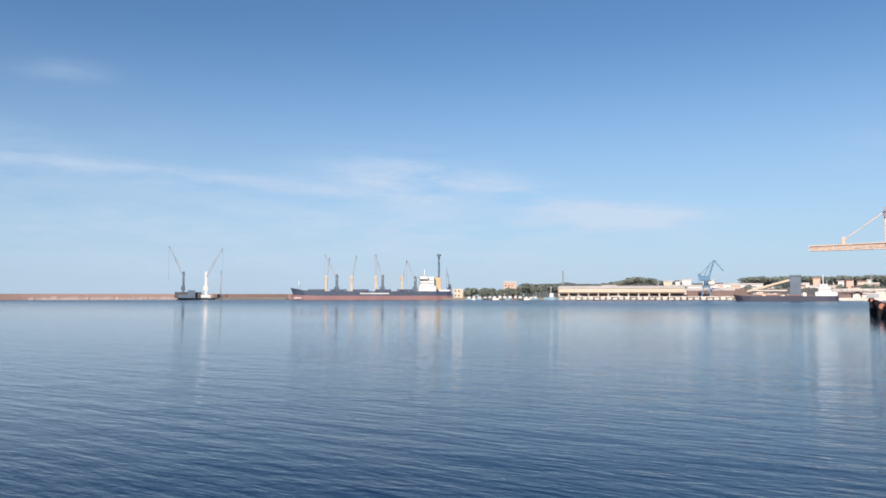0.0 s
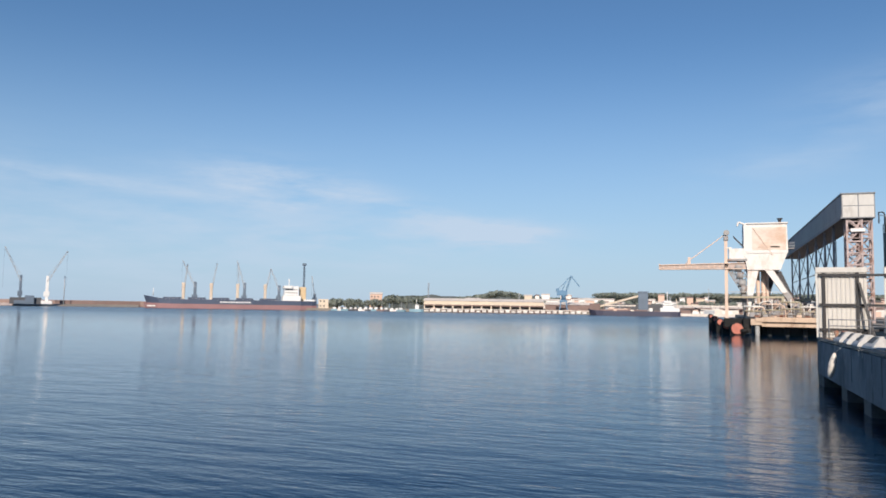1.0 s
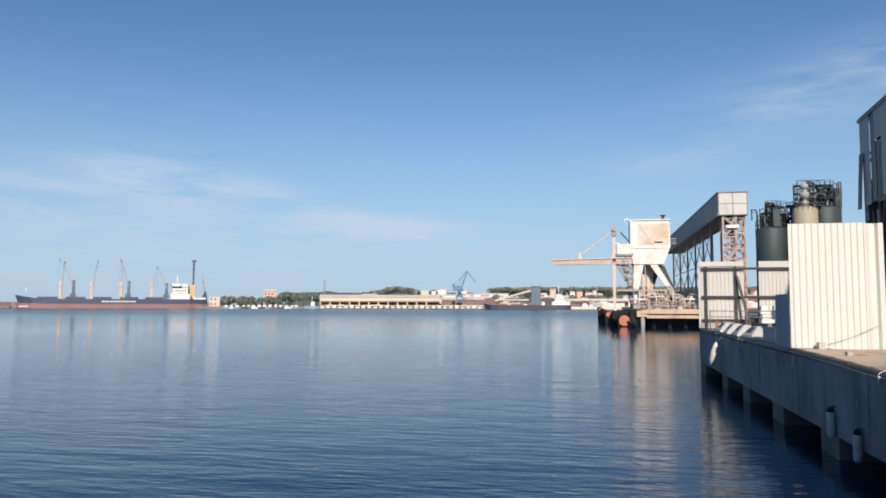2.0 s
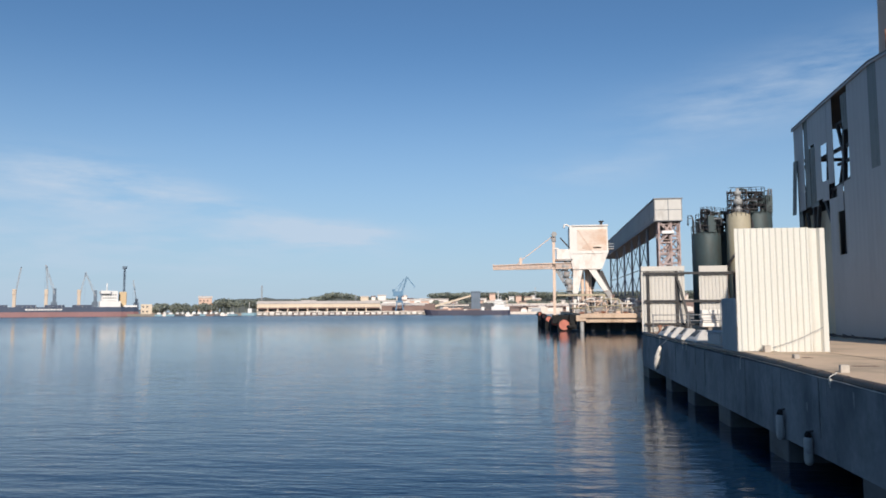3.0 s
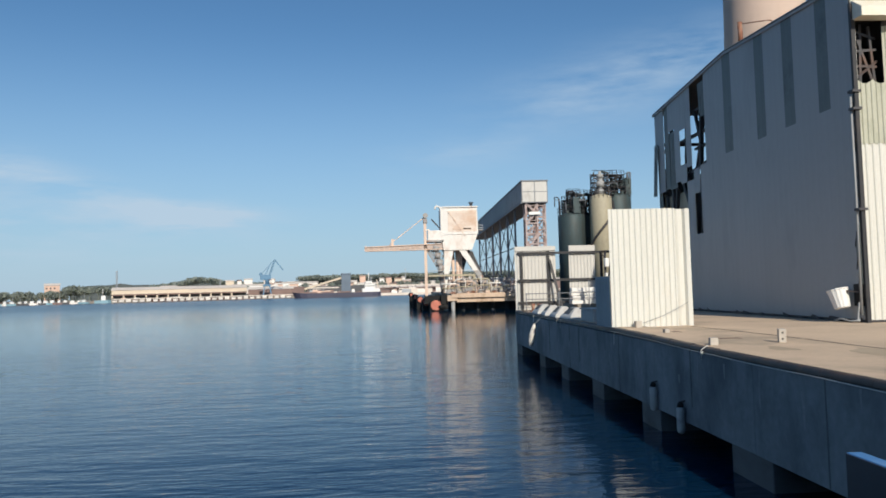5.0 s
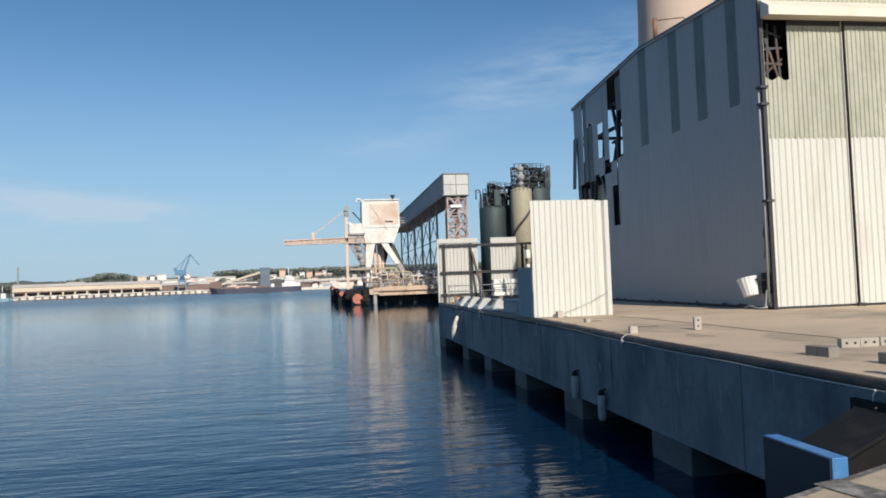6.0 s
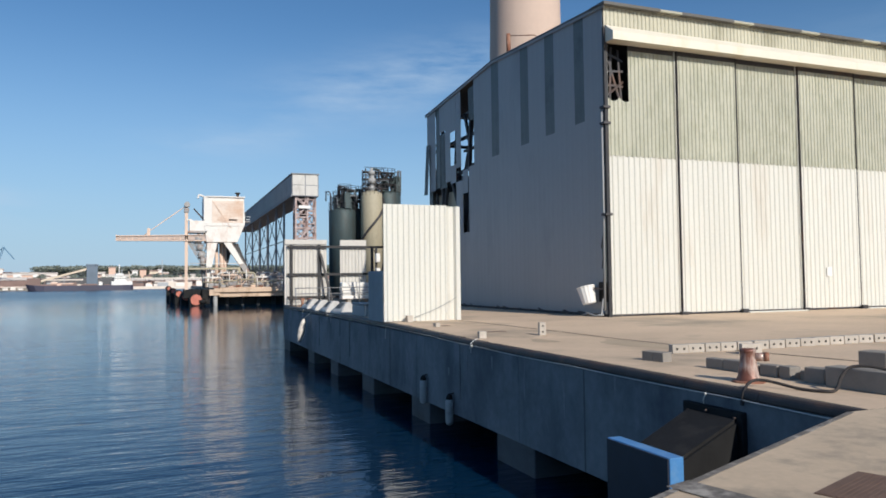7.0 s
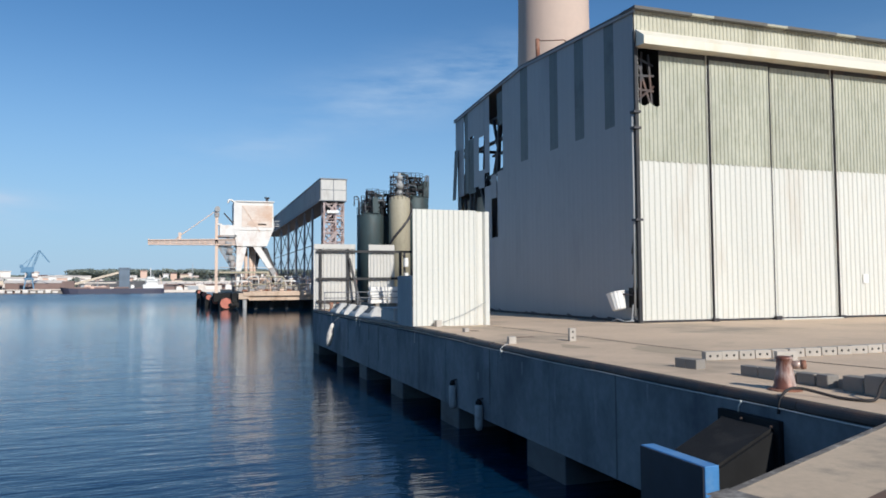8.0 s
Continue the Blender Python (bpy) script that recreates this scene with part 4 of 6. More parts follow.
# small control cabinet and lamp behind the fence
cab = thing("switch_cabinet", (14.5, 48, 3.2), "grey switch cabinet on a post with cables", "cabinet")
part("cabinet", bx(13.46, 13.72, 47.8, 48.1, 5.2, 5.75, bevel=0.03), "white_plastic", cab)
part("lamp_head", bx(13.42, 13.7, 47.7, 48.1, 6.15, 6.75, bevel=0.06), "white_plastic", cab, "small white lamp head")
part("post", rod(B(), (13.55, 48.2, 3.15), (13.55, 48.2, 7.2), 0.08), "dark_steel", cab)
part("cable", tube(B(), smooth_line([(13.5, 47.95, 6.7), (13.2, 48, 7.2), (13.5, 48.15, 7.15)]), 0.03, 6), "dark_rope", cab)

# white barriers with dark panels along the far edge
first = thing("plastic_barrier", (8.95, 47.0, 3.2), "white plastic barrier block with dark grey side panel", "barrier", "barriers along the quay edge")
bm = B()
lo = [bm.verts.new(p) for p in ((-0.55, -1.15, 0), (0.4, -1.15, 0), (0.4, 1.15, 0), (-0.55, 1.15, 0))]
mid_ring = [bm.verts.new(p) for p in ((-0.52, -1.08, 0.12), (0.38, -1.08, 0.12), (0.38, 1.08, 0.12), (-0.52, 1.08, 0.12))]
hi = [bm.verts.new(p) for p in ((-0.06, -0.42, 0.58), (0.3, -0.42, 0.58), (0.3, 0.62, 0.58), (-0.06, 0.62, 0.58))]
bm.faces.new(lo[::-1])
bm.faces.new(hi)
for a, b2 in ((lo, mid_ring), (mid_ring, hi)):
    for k in range(4):
        bm.faces.new((a[k], a[(k + 1) % 4], b2[(k + 1) % 4], b2[k]))
bmesh.ops.bevel(bm, geom=bm.edges[:], offset=0.03, segments=2, affect="EDGES")
local("body", bm, "fence_sheet", first)
bm = B()
panel = [(-0.36, -0.32, 0.26), (-0.36, 0.72, 0.26), (-0.10, 0.55, 0.545), (-0.10, -0.28, 0.545)]
near_ring = [bm.verts.new((x - 0.03, y, z + 0.02)) for x, y, z in panel]
back_ring = [bm.verts.new((x + 0.03, y, z - 0.02)) for x, y, z in panel]
bm.faces.new(near_ring)
bm.faces.new(back_ring[::-1])
for k in range(4):
    bm.faces.new((near_ring[k], back_ring[k], back_ring[(k + 1) % 4], near_ring[(k + 1) % 4]))
bmesh.ops.recalc_face_normals(bm, faces=bm.faces)
local("side_panel", bm, "panel_grey", first, "dark grey inset side panel")
for k in range(1, 4):
    copy_thing(first, pose(8.92 + 0.06 * math.sin(3 * k), 47.0 - 3.0 * k, 3.2, 0, 0, 4 * math.sin(5 * k)))
part_box = thing("blue_crate", (9.2, 35, 3.2), "low blue-grey covered crate near the quay edge", "crate")
part("crate", bx(8.8, 9.9, 33.6, 36.0, 3.18, 3.75, bevel=0.06), "blue_grey", part_box)
part("lid", bx(8.76, 9.94, 33.56, 36.04, 3.75, 3.83, bevel=0.02), "blue_grey", part_box)
for x, y, s in ((8.95, 50.5, 0.2), (9.3, 49.8, 0.26), (9.1, 48.9, 0.16)):
    rb = thing("mooring_hook", (x, y, 3.2), "small rusty mooring fitting on the quay edge", "mooring fitting", "mooring fittings")
    part("base", bx(x - s, x + s, y - s, y + s, 3.19, 3.27), "rust", rb)
    part("horn", lathe(B(), [(s * 0.6, 0), (s * 0.45, 0.2), (s * 0.8, 0.42), (s * 0.5, 0.5)], (x, y, 3.27), 12), "rust", rb)

# ------------------------------------------------------------ floats and fenders on the quay face
bu = thing("hanging_float", (EDGE - 0.2, 45.0, 2.0), "long weathered white float hanging on a rope", "float")
flo = part("float", lathe(B(), [(0.02, 0), (0.12, 0.06), (0.2, 0.4), (0.22, 0.8), (0.15, 1.25), (0.05, 1.5)], (0, 0, 0), 16), "float_white", None)
flo.parent = bu
flo.matrix_basis = Matrix.Translation((-0.42, 0.25, -0.82)) @ Euler((radians(9), radians(10), 0)).to_matrix().to_4x4()
part("line", tube(B(), [(EDGE - 0.4, 45.0, 2.6), (EDGE - 0.1, 44.6, 2.95), (EDGE + 0.05, 44.5, 3.1)], 0.02, 6), "rope", bu)
for y, z in ((23.9, 0.68), (21.5, 0.38)):
    f = thing("cylinder_fender", (EDGE - 0.2, y, z), "grey cylindrical boat fender with black top hung on the quay", "fender", "boat fenders")
    part("body", lathe(B(), [(0.04, 0), (0.10, 0.04), (0.125, 0.12), (0.125, 0.72), (0.10, 0.8)], (EDGE - 0.15, y, z), 16), "fender_grey", f)
    part("cap", lathe(B(), [(0.105, 0.8), (0.09, 0.9), (0.04, 0.97)], (EDGE - 0.15, y, z), 16), "rubber", f, "black rubber cap")
    part("hook", rod(B(), (EDGE - 0.15, y, z + 0.95), (EDGE + 0.02, y, z + 0.98), 0.03), "dark_steel", f)

sf = thing("ship_fender", (7.6, 9.8, 1.5), "black rubber ship fender with a blue face panel", "ship fender")
face = part("face_panel", bx(6.56, 6.80, 8.78, 10.32, 0.5, 2.33, bevel=0.012), "blue", sf, "blue face panel")
# added thin sheet: darkens the panel's front like shade, edges stay blue
part("face_pad", bx(6.535, 6.558, 8.80, 10.30, 0.5, 2.315), "navy", face, "near-black sheet painting the front's shade")
part("face_back", bx(6.80, 6.86, 8.83, 10.27, 0.55, 2.28), "rubber", sf)
bm = B()
lo = [bm.verts.new((6.86, y, z)) for y, z in ((9.0, 1.0), (10.1, 1.0), (10.1, 2.2), (9.0, 2.2))]
hi = [bm.verts.new((8.30, y, z)) for y, z in ((9.3, 1.45), (10.5, 1.45), (10.5, 2.66), (9.3, 2.66))]
bm.faces.new(lo[::-1])
bm.faces.new(hi)
for k in range(4):
    bm.faces.new((lo[k], lo[(k + 1) % 4], hi[(k + 1) % 4], hi[k]))
bmesh.ops.recalc_face_normals(bm, faces=bm.faces)
bmesh.ops.bevel(bm, geom=bm.edges[:], offset=0.05, segments=2, affect="EDGES")
part("rubber_body", bm, "rubber", sf)
flange = part("wall_flange", bx(8.28, EDGE - 0.01, 9.22, 10.6, 1.4, 2.76, bevel=0.02), "rubber", sf)
for y, z in ((9.35, 2.66), (10.0, 2.68), (10.45, 2.62)):
    part("bolt", rod(B(), (8.24, y, z), (8.29, y, z), 0.022), "plate", flange)

# ------------------------------------------------------------ bollard, cable, blocks
bo = thing("bollard", (9.12, 9.94, 3.1), "rusty tapered cast bollard with one horn and painted pale highlights", "bollard")
bollard_body = part("body", lathe(B(), [(0.20, 0), (0.195, 0.05), (0.17, 0.1), (0.15, 0.25), (0.128, 0.4), (0.12, 0.49), (0.132, 0.51), (0.132, 0.545), (0.11, 0.562), (0.04, 0.568)], (9.12, 9.94, 3.1), 28), "bollard_rust", bo)
part("horn", rod(B(), (9.18, 9.88, 3.52), (9.32, 9.75, 3.53), 0.072, 0.068, 16), "bollard_rust", bollard_body)
part("horn_end", rod(B(), (9.30, 9.77, 3.53), (9.36, 9.715, 3.532), 0.082, 0.07, 18), "rust", bollard_body, "rusty horn end")
part("base_ring", lathe(B(), [(0.27, 0.0), (0.27, 0.02), (0.21, 0.03)], (9.12, 9.94, 3.1), 28), "rust", bo)
cable = smooth_line([(8.36, 9.3, 2.86), (8.4, 9.3, 3.05), (8.62, 9.38, 3.2), (8.9, 9.35, 3.21), (9.1, 8.85, 3.13), (9.25, 8.5, 3.13), (9.45, 8.5, 3.15), (9.62, 8.55, 3.33), (9.8, 8.5, 3.47), (10.05, 8.2, 3.46), (10.3, 7.9, 3.3), (10.6, 7.7, 3.12)])
tagged(part("mooring_cable", tube(B(), cable, 0.024, 8), "dark_rope"), "black cable looped over the blocks and quay edge", "cable")


def lay_block(x, y, turn, label, group, upright=False, size=(1, 1, 1), z=None):
    ob = thing("concrete_block", (x, y, gz(x, y) if z is None else z), label, "concrete block", group, turn=turn)
    bm = B()
    box(bm, -0.2 * size[0], 0.2 * size[0], -0.1 * size[1], 0.1 * size[1], 0, 0.2 * size[2], bevel=0.007)
    body = local("body", bm, "block", ob)
    for sx in (-0.09, 0.09) if size[0] > 0.9 else ():
        bm = B()
        rod(bm, (sx * size[0], -0.1 * size[1] - 0.004, 0.1 * size[2]), (sx * size[0], -0.1 * size[1] + 0.03, 0.1 * size[2]), 0.03, seg=12)
        local("hole", bm, "hole", ob, "dark round hole")
    if upright:
        for c in ob.children:
            c.matrix_basis = Matrix.Translation((0, 0, 0.2)) @ Euler((0, radians(90), 0)).to_matrix().to_4x4() @ Matrix.Translation((0, 0, -0.1))
    return ob


proto = lay_block(11.25, 14.35, -12, "grey hollow concrete block with two round holes", "row of hollow blocks on the quay")
for k in range(1, 18):
    x, y = 11.25 + 0.425 * k, 14.35 - 0.062 * k + 0.02 * math.sin(7 * k)
    copy_thing(proto, pose(x, y, gz(x, y), 0, 0, -10 + 3 * math.sin(4 * k)))
lay_block(11.0, 20.5, -14, "grey hollow concrete block standing on end", "loose blocks", upright=True)
lay_block(8.88, 20.35, -10, "half concrete block lying near the quay edge", "loose blocks", size=(0.55, 1.2, 1.05))
for xx, yy, tt in ((9.735, 13.36, 9), (9.785, 13.07, 10)):
    ob = thing("stone_block", (xx, yy, gz(xx, yy)), "pair of grey concrete blocks lying side by side", "block", "paired blocks on the quay", turn=tt)
    local("block", bx(-0.135, 0.135, -0.146, 0.146, -0.01, 0.2, bevel=0.01), "kerb", ob)
lay_block(9.25, 25.2, 10, "small broken piece of concrete block", "loose blocks", size=(0.45, 0.9, 0.7))
lay_block(9.32, 28.55, 5, "broken concrete block by the screen", "loose blocks", size=(0.6, 1.2, 1.3))
lay_block(12.5, 13.4, -8, "grey block standing behind the bollard", "loose blocks", size=(1.3, 0.6, 1.15))
for k, (x, y, sx, sy, h, t) in enumerate(((9.95, 11.6, 0.2, 0.42, 0.2, 5), (9.97, 11.16, 0.2, 0.42, 0.21, 3), (9.98, 10.74, 0.2, 0.38, 0.2, -2), (10.0, 10.3, 0.2, 0.36, 0.21, 6),
                                          (10.03, 9.93, 0.24, 0.26, 0.22, -5), (10.12, 9.63, 0.16, 0.2, 0.17, 8), (10.0, 9.32, 0.22, 0.36, 0.26, 8))):
    ob = thing("stone_block", (x, y, gz(x, y)), "rough grey concrete block in a line along the quay", "block", "rough blocks behind the bollard", turn=t)
    local("block", bx(-sx / 2, sx / 2, -sy / 2, sy / 2, -0.01, h, bevel=0.02), "kerb", ob)
kb = thing("kerb_stone", (10.0, 8.4, 3.1), "long grey concrete kerb beam lying on the quay", "kerb stone", turn=4)
local("beam", bx(-0.17, 0.17, -0.62, 0.62, -0.01, 0.33, bevel=0.02), "kerb", kb)
kb = thing("kerb_stone", (10.4, 8.05, 3.1), "short concrete kerb beam beside the long one", "kerb stone", turn=4)
local("beam", bx(-0.19, 0.19, -0.3, 0.42, -0.01, 0.31, bevel=0.02), "kerb", kb)
kb = thing("kerb_stone", (12.25, 10.0, gz(12.2, 10)), "grey concrete block standing alone on the quay", "kerb stone", turn=9)
local("beam", bx(-0.2, 0.2, -0.26, 0.26, -0.01, 0.36, bevel=0.02), "kerb", kb)
for x, y in ((10.3, 7.55), (9.1, 6.35)):
    sc = thing("scrap_plate", (x, y, 3.1), "thin dark scrap lying on the paving", "scrap", "scraps on the paving", turn=20)
    local("plate", bx(-0.14, 0.14, -0.05, 0.05, 0.0, 0.02), "plate", sc)

# ------------------------------------------------------------ loading platform, ship loader and conveyor
plat = thing("loading_platform", (18, 170, 0), "warm weathered concrete loading platform on dark piles", "platform", kind="structure")
part("deck", bx(11.8, 60, 165, 330, 1.9, 3.9, bevel=0.05), "platform", plat)
part("deck_edge", bx(10.5, 30, 164.4, 165, 2.9, 3.75, bevel=0.05), "platform", plat)
part("deck_nose", bx(9.6, 11.8, 164.6, 176, 2.2, 3.5, bevel=0.05), "platform", plat)
part("white_pile", rod(B(), (10.9, 165.3, -2), (10.9, 165.3, 2.2), 0.45, seg=16), "fender_grey", plat)
# piles and walls below the deck carry its shade in their colour
for k in range(8):
    part("pile", rod(B(), (13.5 + 3.4 * k, 168.5, -3), (13.5 + 3.4 * k, 168.5, 2.0), 0.5, seg=12), "deep_shade", plat)
part("under_back", bx(12.2, 60, 170, 171, -2, 1.95), "deep_shade", plat)
part("side_wall", bx(12.0, 12.6, 172, 330, -2, 1.95), "deep_shade", plat)

for k, (x, y, r) in enumerate(((7.0, 166, 1.45), (5.2, 174, 1.15), (3.9, 184, 0.95), (2.9, 198, 0.85), (2.0, 215, 0.75))):
    d = thing("drum_fender", (x, y, 0), "big floating drum fender with a faded red end and black tyres", "drum fender", "drum fenders at the platform")
    zc = 1.35 + 0.55 * k
    part("drum", rod(B(), (x, y, zc), (x - 0.3, y + 4.5, zc), r * 0.9, seg=20), "rubber", d)
    part("end_disc", rod(B(), (x, y - 0.12, zc), (x, y + 0.02, zc), r * (0.8 - 0.06 * k), seg=20), "drum_red", d, "faded red drum end")
    part("cradle", bx(x - 0.9 * r, x + 1.0 * r, y + 0.3, y + 9.5, -1, zc), "rubber", d)
    for j in range(5 if k == 0 else 0):
        part("tyre", rod(B(), (x + r * 0.9, y + 0.6 * j, 0.9), (x + r * 0.9, y + 0.6 * j + 0.45, 0.9), 0.75, seg=12), "rubber", d)
part("dolphin", bx(4.5, 9.8, 169, 176, 1.6, 3.55, bevel=0.1), "rubber", plat, "black tyre-hung dolphin")
part("fender_frame", bx(8.2, 9.8, 166, 200, 0.4, 3.6, bevel=0.1), "rubber", plat, "black tyre-hung front")
for k in range(6):
    part("tyre_stack", lathe(B(), [(0.5, 0), (0.85, 0.15), (0.85, 0.7), (0.5, 0.85)], (8.3, 166.2 + 1.9 * k, 0.5 + 0.9 * (k % 3)), 14), "rubber", plat)

LY = 170.0
ld = thing("ship_loader", (12, LY, 3.9), "tall old white ship loader with rust-stained house, legs and side boom", "ship loader")
house = part("house", prism(B(), [(8.7, 24.0), (9.0, 24.2), (17.3, 24.0), (17.45, 18.0), (15.9, 14.0), (9.3, 14.0), (8.7, 18)], "y", LY - 1, LY + 7), "loader_white", ld)
part("house_panel", bx(10.4, 17.1, LY - 1.08, LY - 0.99, 18.3, 23.2), "panel_rust", house, "rust-streaked pale front panel")
part("roof_edge", bx(9.3, 17.5, LY - 1.3, LY + 7.2, 23.95, 24.2), "loader_white", house)
for x in (11.5, 14.0):
    part("vent_slot", bx(x, x + 1.8, LY - 1.13, LY - 1.08, 18.7, 19.1), "rust_pale", house)
part("hatch", bx(14.0, 15.8, LY - 1.13, LY - 1.07, 18.8, 21.2), "panel_rust", house)
part("house_band", bx(9.25, 17.4, LY - 1.14, LY - 1.0, 17.6, 18.2), "loader_white", house)
part("house_seam", bar(B(), (10.6, LY - 1.14, 23.0), (14.4, LY - 1.14, 17.2), 0.12), "rust_pale", house)
part("hood", tube(B(), smooth_line([(9.4, LY - 0.5, 23.6), (8.2, LY - 0.5, 24.3), (7.6, LY - 0.5, 24.25), (7.5, LY - 0.5, 23.6)]), 0.22, 8), "loader_white", house)
part("hood_strut", bar(B(), (8.8, LY - 0.4, 23.3), (9.0, LY - 0.4, 18.2), 0.35), "loader_white", house)
part("hood_back", bar(B(), (8.6, LY + 1, 24.0), (9.6, LY + 1, 24.0), 0.6), "loader_white", house)
part("roof_vent", lathe(B(), [(0.3, 0), (0.3, 0.8), (0.6, 1.0), (0.6, 1.2)], (16.0, LY, 24.0), 10), "dark_steel", house)
side_cabin = part("side_cabin", bx(5.7, 9.2, LY - 0.8, LY + 2.5, 16.4, 18.7, bevel=0.1), "loader_white", ld, "small cabin on the side")
part("cabin_floor", bx(5.4, 9.3, LY - 1, LY + 2.7, 16.0, 16.4), "loader_grey", side_cabin)
part("cabin_wing", bx(5.0, 6.2, LY - 0.6, LY + 1, 18.7, 19.0), "loader_white", side_cabin)
part("side_platform", bx(17.3, 18.8, LY, LY + 3, 18.6, 18.8), "loader_grey", ld)
for z in (19.2, 19.8):
    part("handrail", rod(B(), (17.3, LY, z), (18.8, LY, z), 0.05), "loader_white", ld)
part("stay_bar", bar(B(), (8.9, LY, 18.8), (6.6, LY, 21.4), 0.28), "dark_steel", ld)
part("leg", prism(B(), [(9.4, 14.0), (11.6, 14.0), (10.1, 7.0), (9.6, 4.0), (8.9, 4.0), (9.2, 7.2)], "y", LY - 0.7, LY + 0.3), "loader_white", ld)
part("leg", prism(B(), [(12.8, 14.0), (14.6, 14.0), (18.2, 8.0), (20.2, 3.9), (18.8, 3.9), (16.9, 8.0)], "y", LY - 0.7, LY + 0.3), "loader_grey", ld)
part("leg_face", prism(B(), [(12.9, 13.9), (14.5, 13.9), (17.2, 9.2), (16.2, 9.0)], "y", LY - 0.8, LY - 0.705), "loader_white", ld, "pale painted upper leg")
part("rear_leg", prism(B(), [(14.4, 14.0), (15.6, 14.0), (13.0, 4.0), (10.8, 4.0)], "y", LY + 5.6, LY + 6.6), "dark_steel", ld, "dark rear leg")
part("rear_leg", prism(B(), [(15.5, 14.0), (16.6, 14.0), (20.8, 3.9), (19.0, 3.9)], "y", LY + 5.6, LY + 6.6), "dark_steel", ld, "dark rear leg")
for x, r in ((11.6, 0.42), (12.7, 0.5), (13.5, 0.3)):
    part("chute", rod(B(), (x, LY + 3, 14), (x + 0.1, LY + 3, 4), r, r * 0.9, 14), "rust_pale", ld, "rust-stained discharge pipe")
for x, z, r, w in ((7.6, 14.6, 0.95, 1.5), (7.9, 12.9, 0.8, 1.3), (8.3, 11.2, 0.9, 1.4), (8.6, 9.9, 1.1, 1.2), (8.7, 8.0, 0.8, 1.2)):
    part("hose_drum", rod(B(), (x - w / 2, LY + 0.2, z), (x + w / 2, LY + 0.2, z - 0.2), r, r * 0.85, 14), "loader_grey", ld, "grey hose drum")
for k in range(5):
    part("ladder_landing", bx(6.6 + 0.3 * k, 8.3 + 0.25 * k, LY - 0.3, LY + 1.6, 15.2 - 2.0 * k, 15.32 - 2.0 * k), "loader_grey", ld)
part("machine_deck", bx(9.6, 19.6, LY + 0.8, LY + 6, 6.4, 6.75), "loader_grey", ld)
for x, z, h in ((11.0, 3.9, 2.6), (13.2, 3.9, 3.4), (15.4, 3.9, 2.4), (17.2, 3.9, 3.0)):
    part("drive_housing", bx(x, x + 1.5, LY + 1.2, LY + 4.5, z, z + h, bevel=0.15), "dark_steel", ld, "dark drive housing")
mast = part("mast", bx(4.75, 5.4, LY - 0.5, LY + 0.2, 3.5, 21.6), "rust_pale", ld, "slim rust-tinted mast")
part("mast_head", bx(4.6, 5.6, LY - 0.7, LY + 0.4, 20.4, 21.5, bevel=0.2), "loader_grey", mast)
part("sheave", rod(B(), (5.2, LY - 0.95, 22.2), (5.2, LY + 0.5, 22.2), 0.6, seg=16), "loader_grey", mast)
boom = part("boom", prism(B(), [(-9.0, 14.35), (5.2, 14.5), (9.4, 14.4), (9.4, 15.5), (5.2, 15.45), (-9.0, 15.05)], "y", LY - 0.5, LY + 0.6), "boom", ld, "weathered boom girder with its shaded web toned darker")
# flanges in paler paint stand for the boom's sunlit edges
part("boom_flange", prism(B(), [(-9.0, 15.05), (9.4, 15.5), (9.4, 15.68), (-9.0, 15.24)], "y", LY - 0.75, LY + 0.75), "rust_pale", boom, "rust-tinted upper flange, paler as if sunlit")
part("boom_flange", prism(B(), [(-9.0, 14.12), (9.4, 14.2), (9.4, 14.4), (-9.0, 14.32)], "y", LY - 0.75, LY + 0.75), "rust_pale", boom, "rust-tinted lower flange, paler as if sunlit")
for k in range(12):
    part("boom_stiffener", bx(-8.2 + 1.2 * k, -8.08 + 1.2 * k, LY - 0.62, LY - 0.5, 14.4, 15.1), "rust_pale", boom)
part("boom_tip", bx(-9.1, -8.8, LY - 0.4, LY + 0.4, 14.2, 15.4), "rust_pale", boom)
part("boom_post", bx(-2.9, -2.3, LY - 0.3, LY + 0.3, 15.0, 16.9), "rust_pale", boom)
part("boom_rope", tube(B(), [(-3.5, LY, 15.3), (-2.6, LY, 16.2), (5.1, LY, 22.0)], 0.11, 6), "rust_pale", boom)
bm = B()
lattice(bm, (8.3, LY + 1, 16.0), (9.6, LY + 1, 4.2), 1.6, 0.22, 7)
part("lattice_column", bm, "loader_grey", ld)
part("column_foot", rod(B(), (9.5, LY + 0.5, 3.9), (9.2, LY + 0.5, 8.5), 1.0, 1.1, 14), "loader_grey", ld)
for k in range(5):
    part("knee_brace", bar(B(), (5.3, LY, 15.2 - 0.3 * k), (8.6, LY + 0.5, 11.8 - 0.8 * k), 0.2), "loader_grey", ld)
rng = random.Random(7)
